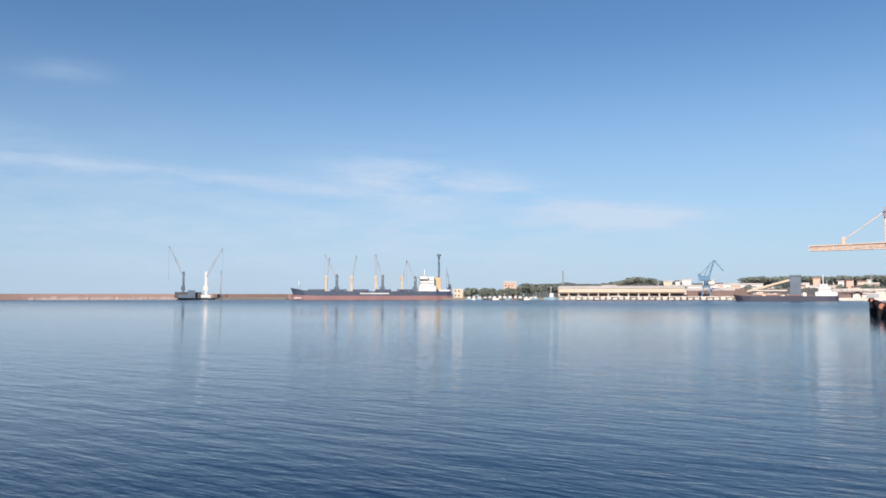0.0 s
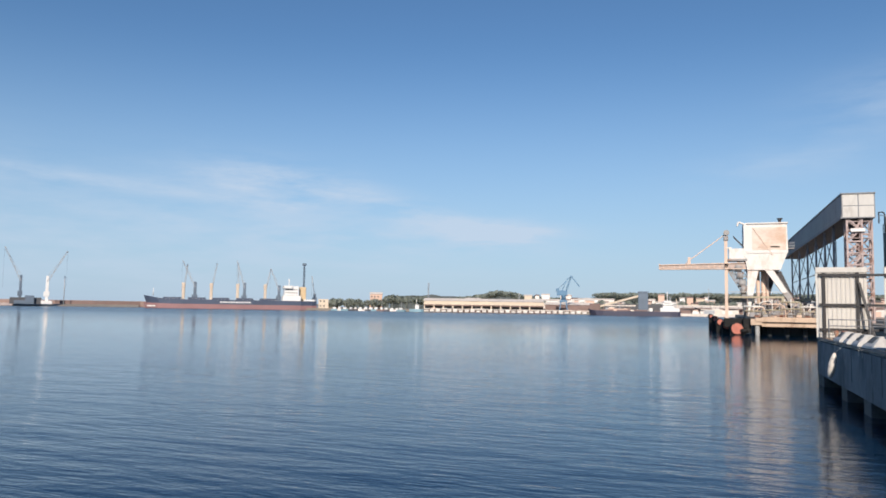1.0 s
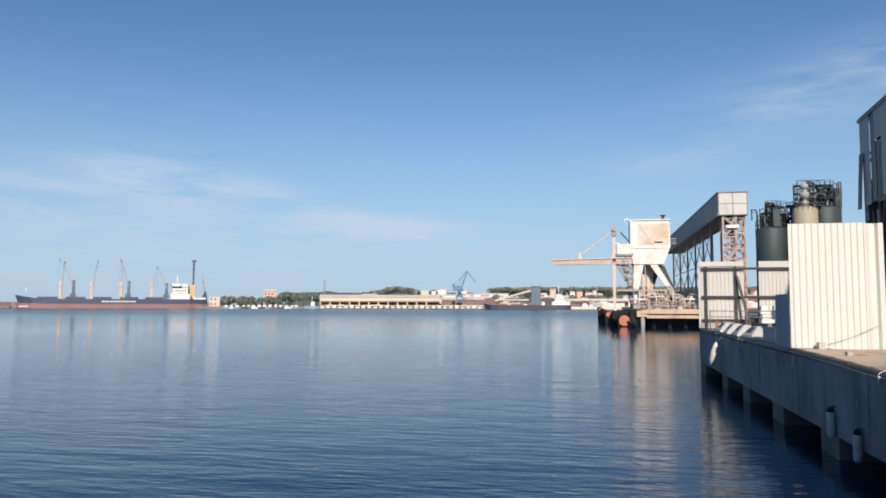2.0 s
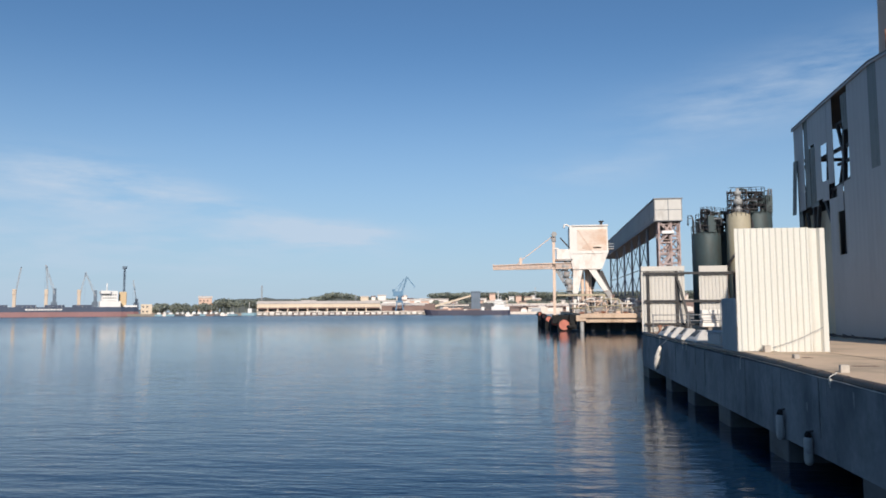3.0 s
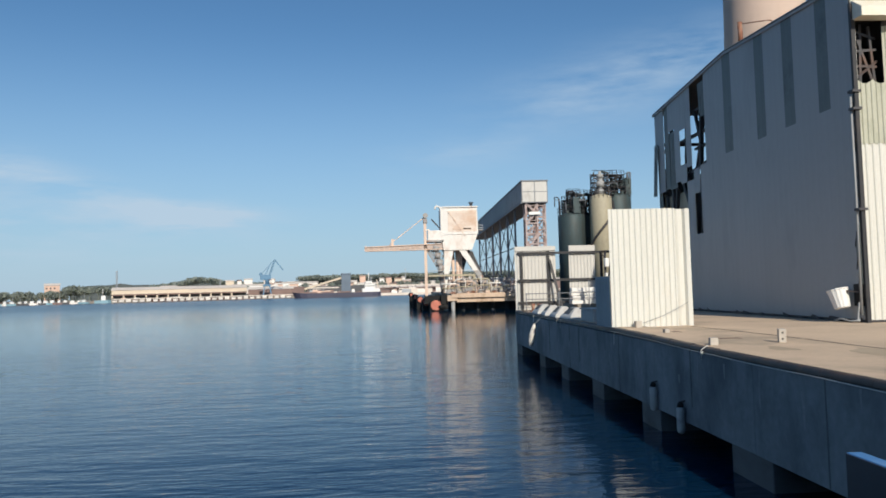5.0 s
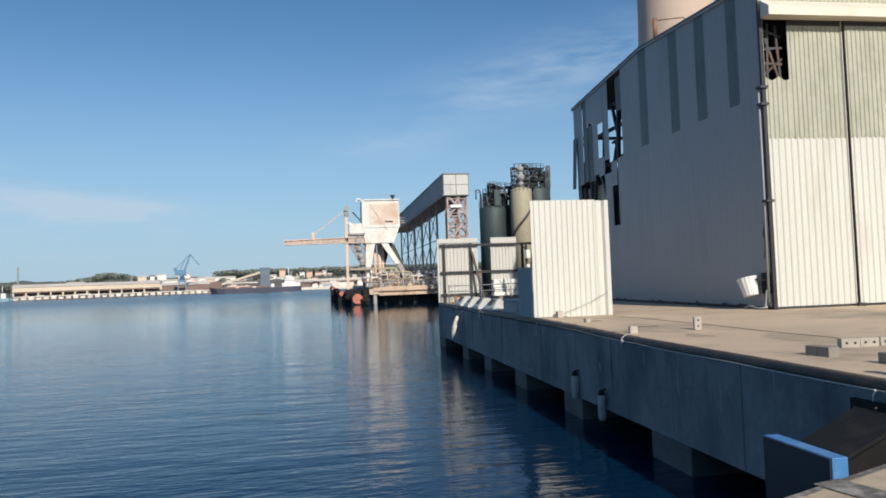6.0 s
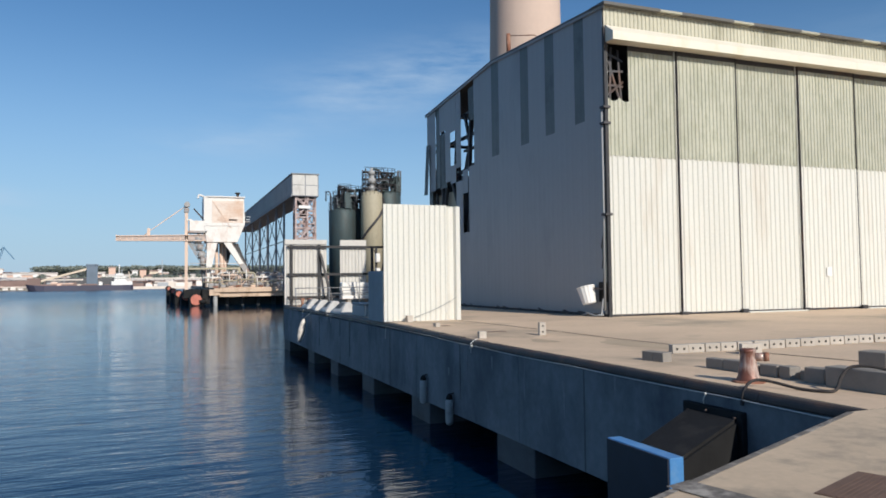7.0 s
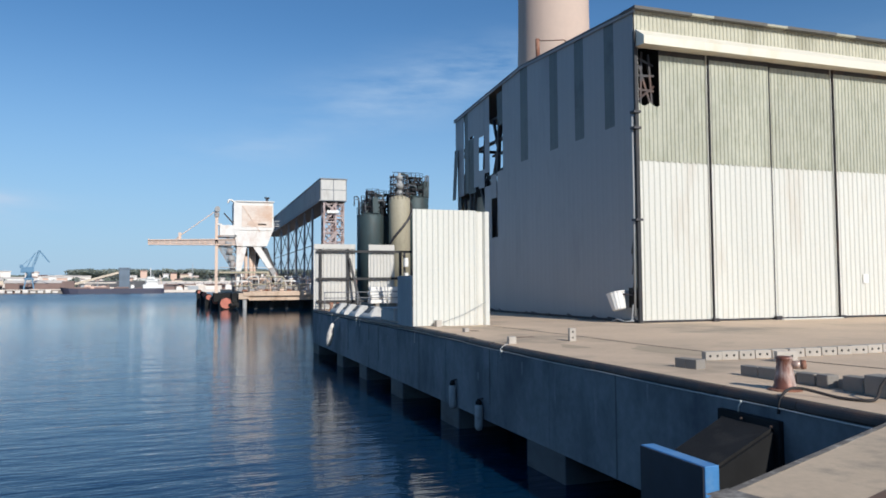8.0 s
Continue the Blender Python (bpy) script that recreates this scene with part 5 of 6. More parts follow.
for k in range(6):
    x = 9.0 + 3.6 * k
    pr = thing("pipework", (x, 168, 3.9), "pale rusty pipework frame on the platform deck", "pipework", "pipe frames on the platform")
    h = 2.2 + 0.5 * (k % 3)
    for xx in (x, x + 2.8):
        part("post", rod(B(), (xx, 167.5, 3.88), (xx, 167.5, 3.9 + h), 0.14), "loader_grey", pr)
    part("pipe", tube(B(), [(x - 0.6, 167.5, 3.9 + h), (x + 2.9, 167.5, 3.9 + h), (x + 3.15, 167.5, 3.75 + h), (x + 3.25, 167.5, 3.5 + h), (x + 3.25, 167.5, 3.88)], 0.2, 8), ("loader_white", "rust_pale", "silo_beige")[k % 3], pr)
    part("cross_brace", bar(B(), (x, 167.5, 4.1), (x + 2.8, 167.5, 3.7 + h), 0.12), "rust_pale", pr)
    part("side_pipe", rod(B(), (x - 0.6, 167.2, 3.9 + 0.55 * h), (x + 3.4, 167.2, 3.9 + 0.55 * h), 0.13, seg=8), "silo_beige", pr)
    part("riser", rod(B(), (x + 1.4, 167.3, 3.88), (x + 1.4, 167.3, 4.6 + h), 0.09, seg=8), "loader_white", pr)
for k in range(9):
    x = 11 + 1.6 * k
    eq = thing("deck_equipment", (x, 166.5, 3.9), "low rusty winch and valve gear on the platform", "winch", "gear along the platform edge")
    part("base", bx(x - 0.5, x + 0.5, 166.2, 167.2, 3.88, 4.2 + 0.2 * (k % 2)), ("rust", "loader_grey", "rust_pale")[k % 3], eq)
    part("drum", rod(B(), (x - 0.35, 166.7, 4.5), (x + 0.35, 166.7, 4.5), 0.32, seg=12), ("loader_grey", "silo_beige")[k % 2], eq)
for z in (4.5, 5.0):
    bm = rod(B(), (12, 165.3, z), (30, 165.3, z), 0.05)
    part("handrail", bm, "loader_grey", plat)
for k in range(10):
    part("handrail_post", rod(B(), (12 + 2 * k, 165.3, 3.88), (12 + 2 * k, 165.3, 5.0), 0.05), "loader_grey", plat)

cv = thing("conveyor_gallery", (27.5, 150, 3.2), "high enclosed grey conveyor gallery on rusty lattice towers", "conveyor")
X0, X1, Z0, Z1, Y0, Y1 = 24.9, 30.2, 22.6, 27.0, 150.0, 262.0
gal = part("gallery", bx(X0, X1, Y0, Y1, Z0, Z1), "gallery", cv)
for k in range(38):
    y = Y0 + 1 + 2.95 * k
    part("side_sheet", bx(X0 - 0.06, X0 - 0.002, y, y + 2.85, Z0 + 0.9, Z1 - 0.1), "gallery", gal)
# sheet below the gallery that paints its underside in shade
part("floor", bx(X0 - 0.05, X1 + 0.05, Y0 + 0.3, Y1, Z0 - 0.12, Z0 - 0.003), "under_shade", gal, "gallery underside with shade in its colour")
part("side_beam", bx(X0 - 0.25, X0 - 0.07, Y0, Y1, Z0 - 0.2, Z0 + 0.35), "lattice_grey", gal)
part("roof_trim", bx(X0 - 0.2, X1 + 0.2, Y0 - 0.3, Y1, Z1 + 0.004, Z1 + 0.22), "gallery", gal, "grey roof edge")
for i in range(2):
    for j in range(2):
        xa, za = X0 + 0.06 + i * 2.66, Z0 + 0.06 + j * 2.2
        part("end_panel", bx(xa, xa + 2.5, Y0 - 0.12, Y0 - 0.005, za, za + 2.08, bevel=0.03), "fence_sheet", gal, "clean white end panel")
part("end_frame", bx(X0 - 0.1, X1 + 0.1, Y0 - 0.06, Y0 - 0.003, Z0 - 0.1, Z1), "lattice_grey", gal)
for k in range(3):
    part("roof_vent", bx(26 + k, 26.6 + k, Y0 + 40 + 18 * k, Y0 + 41 + 18 * k, Z1 + 0.3, Z1 + 1.4), "lattice_grey", cv)
part("tower", lattice(lattice(B(), (26.9, 151.8, 3.1), (26.9, 151.8, 22.6), 2.4, 0.34, 9), (29.0, 153.4, 3.1), (29.0, 153.4, 22.6), 2.2, 0.3, 7), "lattice", cv, "rusty lattice tower")
for k in range(6):
    part("stair_flight", bar(B(), (25.9 + 0.1 * k, 150.8, 4 + 3.1 * k), (28.9 - 0.1 * k, 150.8, 7 + 3.1 * k) if k % 2 else (28.6, 151.6, 6.6 + 3.1 * k), 0.4), "lattice", cv)
    part("landing", bx(25.6, 29.8, 150.5, 152.2, 6.4 + 3.1 * k, 6.52 + 3.1 * k), "lattice", cv)
    for x in (25.7, 27.7, 29.7):
        part("guard_post", rod(B(), (x, 150.5, 6.5 + 3.1 * k), (x, 150.5, 7.6 + 3.1 * k), 0.06, seg=6), "lattice", cv)
    part("guard_rail", rod(B(), (25.7, 150.5, 7.6 + 3.1 * k), (29.7, 150.5, 7.6 + 3.1 * k), 0.06, seg=6), "lattice", cv)
    part("tower_tie", bar(B(), (26.0, 150.6, 3.4 + 3.1 * k), (29.6, 150.6, 6.4 + 3.1 * k), 0.12), "lattice", cv)
    part("tower_tie", bar(B(), (29.6, 150.6, 3.4 + 3.1 * k), (26.0, 150.6, 6.4 + 3.1 * k), 0.12), "lattice", cv)
part("hopper", lathe(B(), [(0.5, 0), (1.0, 2.4), (1.0, 3.6)], (27.4, 152.3, 18.4), 12), "dark_steel", cv)
part("light_box", bx(26.2, 28.6, 149.9, 150.6, 20.0, 20.6), "white_plastic", cv)
ROWS = (164, 176, 190, 206, 224, 243)
for k, y in enumerate(ROWS):
    for x in (25.4, 29.6):
        part("trestle_leg", bar(B(), (x, y, 3.0), (x, y, 22.6), 0.42 if x < 27 else 0.2), "lattice_grey", cv)
    if k:
        for z0 in (6, 14):
            part("side_brace", bar(B(), (25.4, ROWS[k - 1], z0), (25.4, y, z0 + 7.5), 0.17), "lattice_grey", cv)
            part("side_brace", bar(B(), (25.4, y, z0), (25.4, ROWS[k - 1], z0 + 7.5), 0.17), "lattice_grey", cv)
            part("side_tie", bar(B(), (25.4, ROWS[k - 1], z0), (25.4, y, z0), 0.17), "lattice_grey", cv)
# clutter round the loader's foot
gw = thing("gangway", (13, 168, 3.9), "pale yellow service gangway across the loader's foot", "gangway")
part("walkway", bx(5.6, 16.4, 168.0, 168.7, 7.9, 8.3), "silo_beige", gw)
part("down_leg", bx(15.9, 16.4, 168.0, 168.7, 3.88, 7.9), "silo_beige", gw)
for k in range(5):
    part("support", rod(B(), (9.2 + 1.5 * k, 168.3, 3.88), (9.2 + 1.5 * k, 168.3, 7.9), 0.12), "loader_grey", gw)
part("rail", rod(B(), (5.6, 168.0, 9.2), (16.4, 168.0, 9.2), 0.06), "loader_white", gw)
rp = random.Random(31)
for k in range(16):
    x, y = rp.uniform(10.5, 24.5), rp.uniform(166.4, 175)
    kit = thing("machine_unit", (x, y, 3.9), "rusty motor unit and ducting on the platform", "machinery", "machinery on the platform", turn=rp.uniform(-20, 20))
    w, h = rp.uniform(0.5, 1.3), rp.uniform(0.7, 2.4)
    m1 = rp.choice(("loader_grey", "rust", "rust_pale", "dark_steel", "silo_beige"))
    local("casing", bx(-w, w, -0.6, 0.6, -0.02, h, bevel=0.08), m1, kit)
    local("duct", tube(B(), smooth_line([(-w * 0.5, 0, h - 0.1), (-w * 0.5, 0, h + 0.7), (0.4, 0, h + 1.1), (w + 0.6, 0, h + 0.9), (w + 0.9, 0, 0)]), 0.14, 7), rp.choice(("loader_white", "loader_grey", "rust_pale")), kit)
    local("ladder_rail", rod(B(), (w + 0.2, -0.5, 0), (w + 0.2, -0.5, h + 1.8), 0.05), "loader_grey", kit)
# low pipe bridge beside the conveyor
pb = thing("pipe_bridge", (22, 185, 3.9), "low pale pipe bridge with lattice sides behind the loader", "pipe bridge")
part("deck", bx(18.4, 34, 184, 186, 7.6, 8.1), "silo_beige", pb)
part("truss", lattice(B(), (18.4, 185, 5.6), (34, 185, 5.6), 3.2, 0.25, 8), "lattice", pb)
for x in (19, 26, 33):
    part("post", bx(x, x + 0.5, 184.5, 185.5, 3.2, 7.6), "lattice", pb)

# ------------------------------------------------------------ silos behind the fence
def silo(x, y, r, top, material, label, gear, seed):
    s = thing("silo", (x, y, 3.2), label, "silo", "silos")
    part("shell", lathe(B(), [(r, 0), (r, top - 3.2 - 0.5), (r * 0.96, top - 3.2 - 0.3), (r * 0.5, top - 3.2)], (x, y, 3.2), 32), material, s)
    rg = random.Random(seed)
    bm = B()
    for k in range(16):
        a = 2 * math.pi * k / 16
        rod(bm, (x + r * math.cos(a), y + r * math.sin(a), top - 0.6), (x + r * math.cos(a), y + r * math.sin(a), top + 0.7), 0.035, seg=5)
    for z in (top + 0.2, top + 0.65):
        ring = [(x + r * math.cos(2 * math.pi * k / 24), y + r * math.sin(2 * math.pi * k / 24), z) for k in range(25)]
        tube(bm, ring, 0.035, 5)
    part("railing", bm, "dark_steel", s)
    # stepped service platforms with thin posts and rails
    for k in range(3 if gear > 5 else 0):
        z, w = top + 0.75 + 0.8 * k + 0.2 * rg.random(), r * (0.9 - 0.2 * k)
        ox, oy = x + rg.uniform(-0.25, 0.25) * r, y + rg.uniform(-0.2, 0.2) * r
        bm = lathe(B(), [(w, 0), (w, 0.09)], (ox, oy, z), 14)
        for a in [2 * math.pi * q / 10 for q in range(10)]:
            rod(bm, (ox + w * math.cos(a), oy + w * math.sin(a), z - 0.8), (ox + w * math.cos(a), oy + w * math.sin(a), z + 0.7), 0.03, seg=5)
        tube(bm, [(ox + w * math.cos(2 * math.pi * q / 14), oy + w * math.sin(2 * math.pi * q / 14), z + 0.65) for q in range(15)], 0.028, 5)
        part("service_platform", bm, "black_steel", s, "dark railed service platform")
    for k in range(gear):
        a, d = rg.uniform(0, 6.28), rg.uniform(0.1, 0.95) * r
        px, py, h, w = x + d * math.cos(a), y + d * math.sin(a), rg.uniform(1.0, 3.0), rg.uniform(0.04, 0.15)
        bend = rg.uniform(0.4, 1.2) * rg.choice((-1, 1))
        part("vent_pipe", tube(B(), [(px, py, top - 0.5), (px, py, top + h - 0.25), (px + 0.3 * bend, py, top + h), (px + bend, py, top + h), (px + bend, py, top + h * 0.45)], w, 8), rg.choice(("silo_dark", "black_steel", "lattice_grey")), s)
        if k % 3 == 0:
            part("filter_box", bx(px - 0.4, px + 0.4, py - 0.4, py + 0.4, top - 0.2, top + h * 0.7, bevel=0.05), "silo_dark", s)
    return s


silo(22.75, 97, 1.8, 14.8, "silo_dark", "dark green silo crowded with vent pipes", 14, 1)
silo(24.9, 99.5, 2.1, 15.0, "silo_dark", "dark green silo with railings", 9, 2)
sb = silo(26.3, 95, 1.45, 17.0, "silo_beige", "beige silo with a spiral pipe", 2, 3)
silo(29.3, 98, 2.0, 17.4, "silo_dark", "dark silo beside the beige one", 15, 4)
part("spiral_pipe", tube(B(), [(26.3 + 1.68 * math.cos(a), 95 + 1.68 * math.sin(a), 16.2 - 2.2 * (0.2 - a) / 1.0 * 0.9) for a in [0.2 - 0.28 * k for k in range(13)]], 0.16, 7), "dark_steel", sb, "dark pipe winding down")
part("down_pipe", tube(B(), [(24.72, 94.8, 10.0), (24.6, 94.8, 7.5), (24.9, 94.6, 5.0), (24.9, 94.6, 3.2)], 0.14, 7), "dark_steel", sb)
cy = thing("cyclone_tower", (26.3, 96, 16.5), "grey cyclone and dust filter tower on the beige silo", "dust filter")
part("cyclone", lathe(B(), [(0.3, 0), (0.3, 0.6), (0.48, 0.62), (0.48, 1.2), (0.3, 1.22), (0.3, 1.6), (0.54, 1.62), (0.54, 2.3), (0.34, 2.32), (0.34, 2.8), (0.46, 2.82), (0.46, 3.3), (0.2, 3.35), (0.2, 3.7)], (26.3, 94.9, 16.4), 14), "fender_grey", cy, "pale grey cyclone")
part("frame", lattice(B(), (26.4, 95.6, 16.4), (26.4, 95.6, 20.0), 1.9, 0.1, 4), "dark_steel", cy)
for z in (17.4, 18.6, 19.6):
    part("landing", bx(25.3, 28.6, 94.9, 96.4, z, z + 0.1), "black_steel", cy)
    part("landing_rail", rod(B(), (25.3, 94.9, z + 0.6), (28.6, 94.9, z + 0.6), 0.04, seg=6), "black_steel", cy)
part("filter_duct", tube(B(), smooth_line([(26.6, 95.6, 20.1), (27.6, 96, 20.0), (28.6, 97, 19.0), (29.4, 97, 18.4)]), 0.16, 8), "silo_dark", cy)
sh = thing("works_building", (30, 110, 3.2), "low beige works building behind the silos", "works building")
part("wall_body", bx(27, 48, 101, 118, 3.1, 6.2), "silo_beige", sh)
part("roof", bx(26.8, 48.2, 100.8, 118.2, 6.2, 6.5), "roof_far", sh)
for k in range(5):
    x = 27.5 + 3.6 * k
    part("door", bx(x, x + 1.6, 100.9, 101.0, 3.2, 5.4), "far_dark", sh)
# pipe rack in front of the silos
pr2 = thing("pipe_rack", (30, 88, 3.2), "pale pipe rack with valves in front of the silos", "pipe rack")
for z in (4.6, 5.4, 6.4):
    part("pipe", rod(B(), (26.3, 88, z), (44, 88, z), 0.16, seg=10), ("loader_white", "silo_beige", "rust_pale")[int(z) % 3], pr2)
for k in range(6):
    part("rack_post", bx(26.6 + 3 * k, 26.85 + 3 * k, 87.7, 88.3, 3.15, 7.0), "lattice", pr2)
    part("valve", lathe(B(), [(0.1, 0), (0.3, 0.15), (0.3, 0.5), (0.1, 0.8)], (27.6 + 3 * k, 87.7, 5.2), 10), "rust", pr2)

# ------------------------------------------------------------ far shore: land, hills, woods
EYE0 = Vector((1.5, -1.6, 0))


def far(deg, r, z=0.0):
    """A place r metres off on a bearing counted clockwise from +y."""
    a = radians(deg)
    return EYE0 + Vector((r * math.sin(a), r * math.cos(a), z))


def far_strip(name, d0, d1, r0, r1, z0, z1, material, label, category, kind="", steps=24, wob=0.0, parent=None):
    """A low long body between two bearings and two distances."""
    bm = B()
    rg = random.Random(name + str(d0))
    rows = []
    for k in range(steps + 1):
        d = d0 + (d1 - d0) * k / steps
        h = z1 + wob * (rg.random() - 0.5) * 2
        rows.append([bm.verts.new(far(d, r0, z0)), bm.verts.new(far(d, r0 + 0.3 * (r1 - r0) * (wob > 0), h)), bm.verts.new(far(d, r1, h)), bm.verts.new(far(d, r1, z0))])
    for a, b2 in zip(rows, rows[1:]):
        for k in range(4):
            bm.faces.new((a[k], b2[k], b2[(k + 1) % 4], a[(k + 1) % 4]))
    bm.faces.new(rows[0])
    bm.faces.new(rows[-1][::-1])
    bmesh.ops.recalc_face_normals(bm, faces=bm.faces)
    return tagged(part(name, bm, material, parent), label, category, kind=kind)


far_strip("ground_shore", -30.5, 18, 785, 2200, -2, 2.2, "far_ground", "far harbour shore with quay and yards", "ground", "structure")
far_strip("ground_hill", -24, 24, 1300, 2300, 0, 31, "hill", "low wooded hills behind the harbour", "hill", "structure", 60, 3.0)
far_strip("ground_hill_near", -8, 24, 1050, 1500, 0, 27, "hill", "low dark wooded ridge", "hill", "structure", 50, 2.5)
far_strip("breakwater", -75, -28, 905, 916, -1, 6.6, "mole", "long reddish breakwater wall", "breakwater", "structure", 40, 0.0)
far_strip("breakwater_rocks", -60, -50.4, 880, 906, -1, 2.6, "rock", "pale rock apron of the breakwater", "breakwater", "structure", 60, 0.9)
far_strip("breakwater_quay", -50.4, -42.5, 850, 906, -1, 2.4, "far_ground", "low quay along the breakwater", "breakwater", "structure", 20, 0.4)
far_strip("breakwater_tip", -75, -60, 960, 1000, -1, 4.6, "far_dark", "dim far end of the breakwater", "breakwater", "structure", 20, 0.8)


def woods(name, clumps, label, leaf=1.3, seed=5):
    """Many small leaf faces heaped round crown centres, with short trunks."""
    rg = random.Random(seed)
    vs, fs = [], []
    for d, r, z, w, h, count in clumps:
        c = far(d, r, z)
        p = len(vs)
        vs += [(c.x - 0.4, c.y, 1.5), (c.x + 0.4, c.y, 1.5), (c.x + 0.2, c.y, z), (c.x - 0.2, c.y, z)]
        fs.append((p, p + 1, p + 2, p + 3))
        for _ in range(count):
            u = Vector((rg.gauss(0, 1), rg.gauss(0, 1), rg.gauss(0, 1))).normalized() * rg.random() ** 0.4
            q = c + Vector((u.x * w, u.y * w, u.z * h))
            out = (u.normalized() + 0.5 * Vector((rg.gauss(0, 1), rg.gauss(0, 1), rg.gauss(0, 1)))).normalized()
            a = out.orthogonal().normalized()
            b2 = out.cross(a)
            s = leaf * rg.uniform(0.6, 1.4)
            p = len(vs)
            vs += [tuple(q + a * s), tuple(q + b2 * s), tuple(q - a * s), tuple(q - b2 * s)]
            fs.append((p, p + 1, p + 2, p + 3))
    me = bpy.data.meshes.new(name)
    me.from_pydata(vs, [], fs)
    me.materials.append(M["leaf"])
    return tagged(new(name, me), label, "trees", kind="stuff")


rg = random.Random(11)
cl = []
for k in range(90):
    d = -28.7 + 7.4 * rg.random()
    tall = 12 if d > -24.4 else 7
    cl.append((d, 850 + 90 * rg.random(), tall + 3 * rg.random(), 5.5, 4.5, 130))
woods("far_trees", cl, "dense dark green trees behind the far quay", 1.0, 3)
cl = []
for k in range(420):
    d = -18.5 + 36 * rg.random()
    hump = 9 * math.exp(-((d + 15.3) / 1.6) ** 2)
    cl.append((d, 1040 + 120 * rg.random(), 17 + 8 * (d > -8) + hump + 2 * rg.random(), 11, 3.4, 120))
for k in range(120):
    cl.append((-12.5 + 26 * rg.random(), 845 + 170 * rg.random(), 6 + 8 * rg.random(), 5, 3.2, 70))
woods("far_woodland", cl, "dark woods on the rise behind the harbour", 1.25, 4)


def far_box(name, d0, d1, r, depth, z0, z1, material, label, category, group="", roof="", rows=0):
    """A building whose front runs between two bearings; rows adds lines of windows."""
    p, q = far(d0, r), far(d1, r)
    w = (q - p).length
    ob = thing(name, (p.x, p.y, 0), label, category, group, turn=math.degrees(math.atan2(q.y - p.y, q.x - p.x)))
    local("wall_body", bx(0, w, 0, depth, z0, z1), material, ob)
    if roof:
        local("roof", prism(B(), [(-0.6, z1), (depth + 0.6, z1), (depth / 2, z1 + min(3.0, depth * 0.16))], "x", -0.6, w + 0.6), roof, ob)
    nwin = int(w / 4)
    for j in range(rows):
        zz = z0 + (z1 - z0) * (j + 0.35) / rows
        for k in range(nwin):
            local("window", bx(1.2 + k * 4, 2.8 + k * 4, -0.12, -0.004, zz, zz + 1.7), "far_dark", ob)
    return ob


far_box("harbour_office", -29.6, -28.85, 800, 14, 2, 12, "shed_cream", "small pale ochre harbour office on the far quay", "building", "far buildings", rows=2)
far_box("plaster_house", -25.65, -24.7, 905, 16, 2, 20, "house_pink", "pink plaster house among trees", "house", "far buildings", "roof_far", 3)
shed = far_box("transit_shed", -21.45, -12.1, 800, 30, 8.2, 12.2, "shed_cream", "very long low cream transit shed on the far quay", "shed", "far buildings", "roof_far")
L = (far(-12.1, 800) - far(-21.45, 800)).length
local("arcade_back", bx(0, L, 8, 9, 2, 8.2), "far_dark", shed)
local("plinth", bx(0, L, -0.3, 0.0, 6.9, 8.0), "far_brown", shed)
for k in range(int(L / 10.4)):
    local("bay_post", bx(k * 10.4, k * 10.4 + 1.4, -0.2, 1.0, 2.1, 8.2), "shed_cream", shed)
fr = thing("quay_front", (*far(-21.4, 786).xy, 0), "pale far quay front with dark openings between white caps", "quay", kind="structure",
           turn=math.degrees(math.atan2((far(-8.5, 786) - far(-21.4, 786)).y, (far(-8.5, 786) - far(-21.4, 786)).x)))
L = (far(-8.5, 786) - far(-21.4, 786)).length
local("beam", bx(0, L, -1, 3, 3.0, 3.8), "roof_far", fr)
local("back", bx(0, L, 2, 4, -1, 3.0), "far_brown", fr)
for k in range(int(L / 6.2)):
    local("white_cap", bx(k * 6.2, k * 6.2 + 4.3, -1.6, 2, 0.4, 2.3 + 0.4 * (k % 3), bevel=0.3), "house_white", fr)
rg = random.Random(21)
for k in range(26):
    d = -21.2 + 12.4 * k / 26 + 0.1 * rg.random()
    p = far(d, 790)
    v = thing("parked_lorry", (p.x, p.y, 2.2), "small pale lorry parked on the far quay", "lorry", "vehicles on the far quay", turn=-d)
    s = rg.uniform(2.2, 4.2)
    local("body", bx(-s, s * 0.6, -1, 1, 0.0, 1.5 + 0.8 * rg.random(), bevel=0.15), rg.choice(("house_white", "house_pink", "far_brown", "far_dark")), v)
    local("cab", bx(s * 0.6, s * 0.6 + 1.5, -1, 1, 0.0, 1.7, bevel=0.2), rg.choice(("house_white", "far_dark")), v)
for k in range(14):
    d = -28.4 + 5.6 * k / 14 + 0.12 * rg.random()
    p = far(d, 782)
    v = thing("moored_boat", (p.x, p.y, 0), "small white boat moored at the far quay", "boat", "boats at the far quay", turn=-d + rg.uniform(-30, 30))
    s = rg.uniform(3.0, 5.5)
    local("hull", prism(B(), [(-s, -1.4), (s * 0.6, -1.4), (s, 0), (s * 0.6, 1.4), (-s, 1.4)], "z", -0.3, 1.7), rg.choice(("far_dark", "house_white", "far_brown", "teal")), v)
    local("cabin", bx(-s * 0.5, s * 0.2, -1, 1, 1.7, 3.2 + rg.random(), bevel=0.2), "ship_white", v)
    local("mast", rod(B(), (0, 0, 1.7), (0, 0, 6 + 5 * rg.random()), 0.1), "crane_grey", v)
p = far(-22.05, 778)
tug = thing("tug_boat", (p.x, p.y, 0), "small teal and white tug boat", "tug boat", turn=22)
local("hull", prism(B(), [(-7, -2.5), (5, -2.5), (8, 0), (5, 2.5), (-7, 2.5)], "z", -0.5, 2.8), "teal", tug)
local("wheelhouse", bx(-1, 3, -1.8, 1.8, 2.8, 7.2, bevel=0.2), "ship_white", tug)
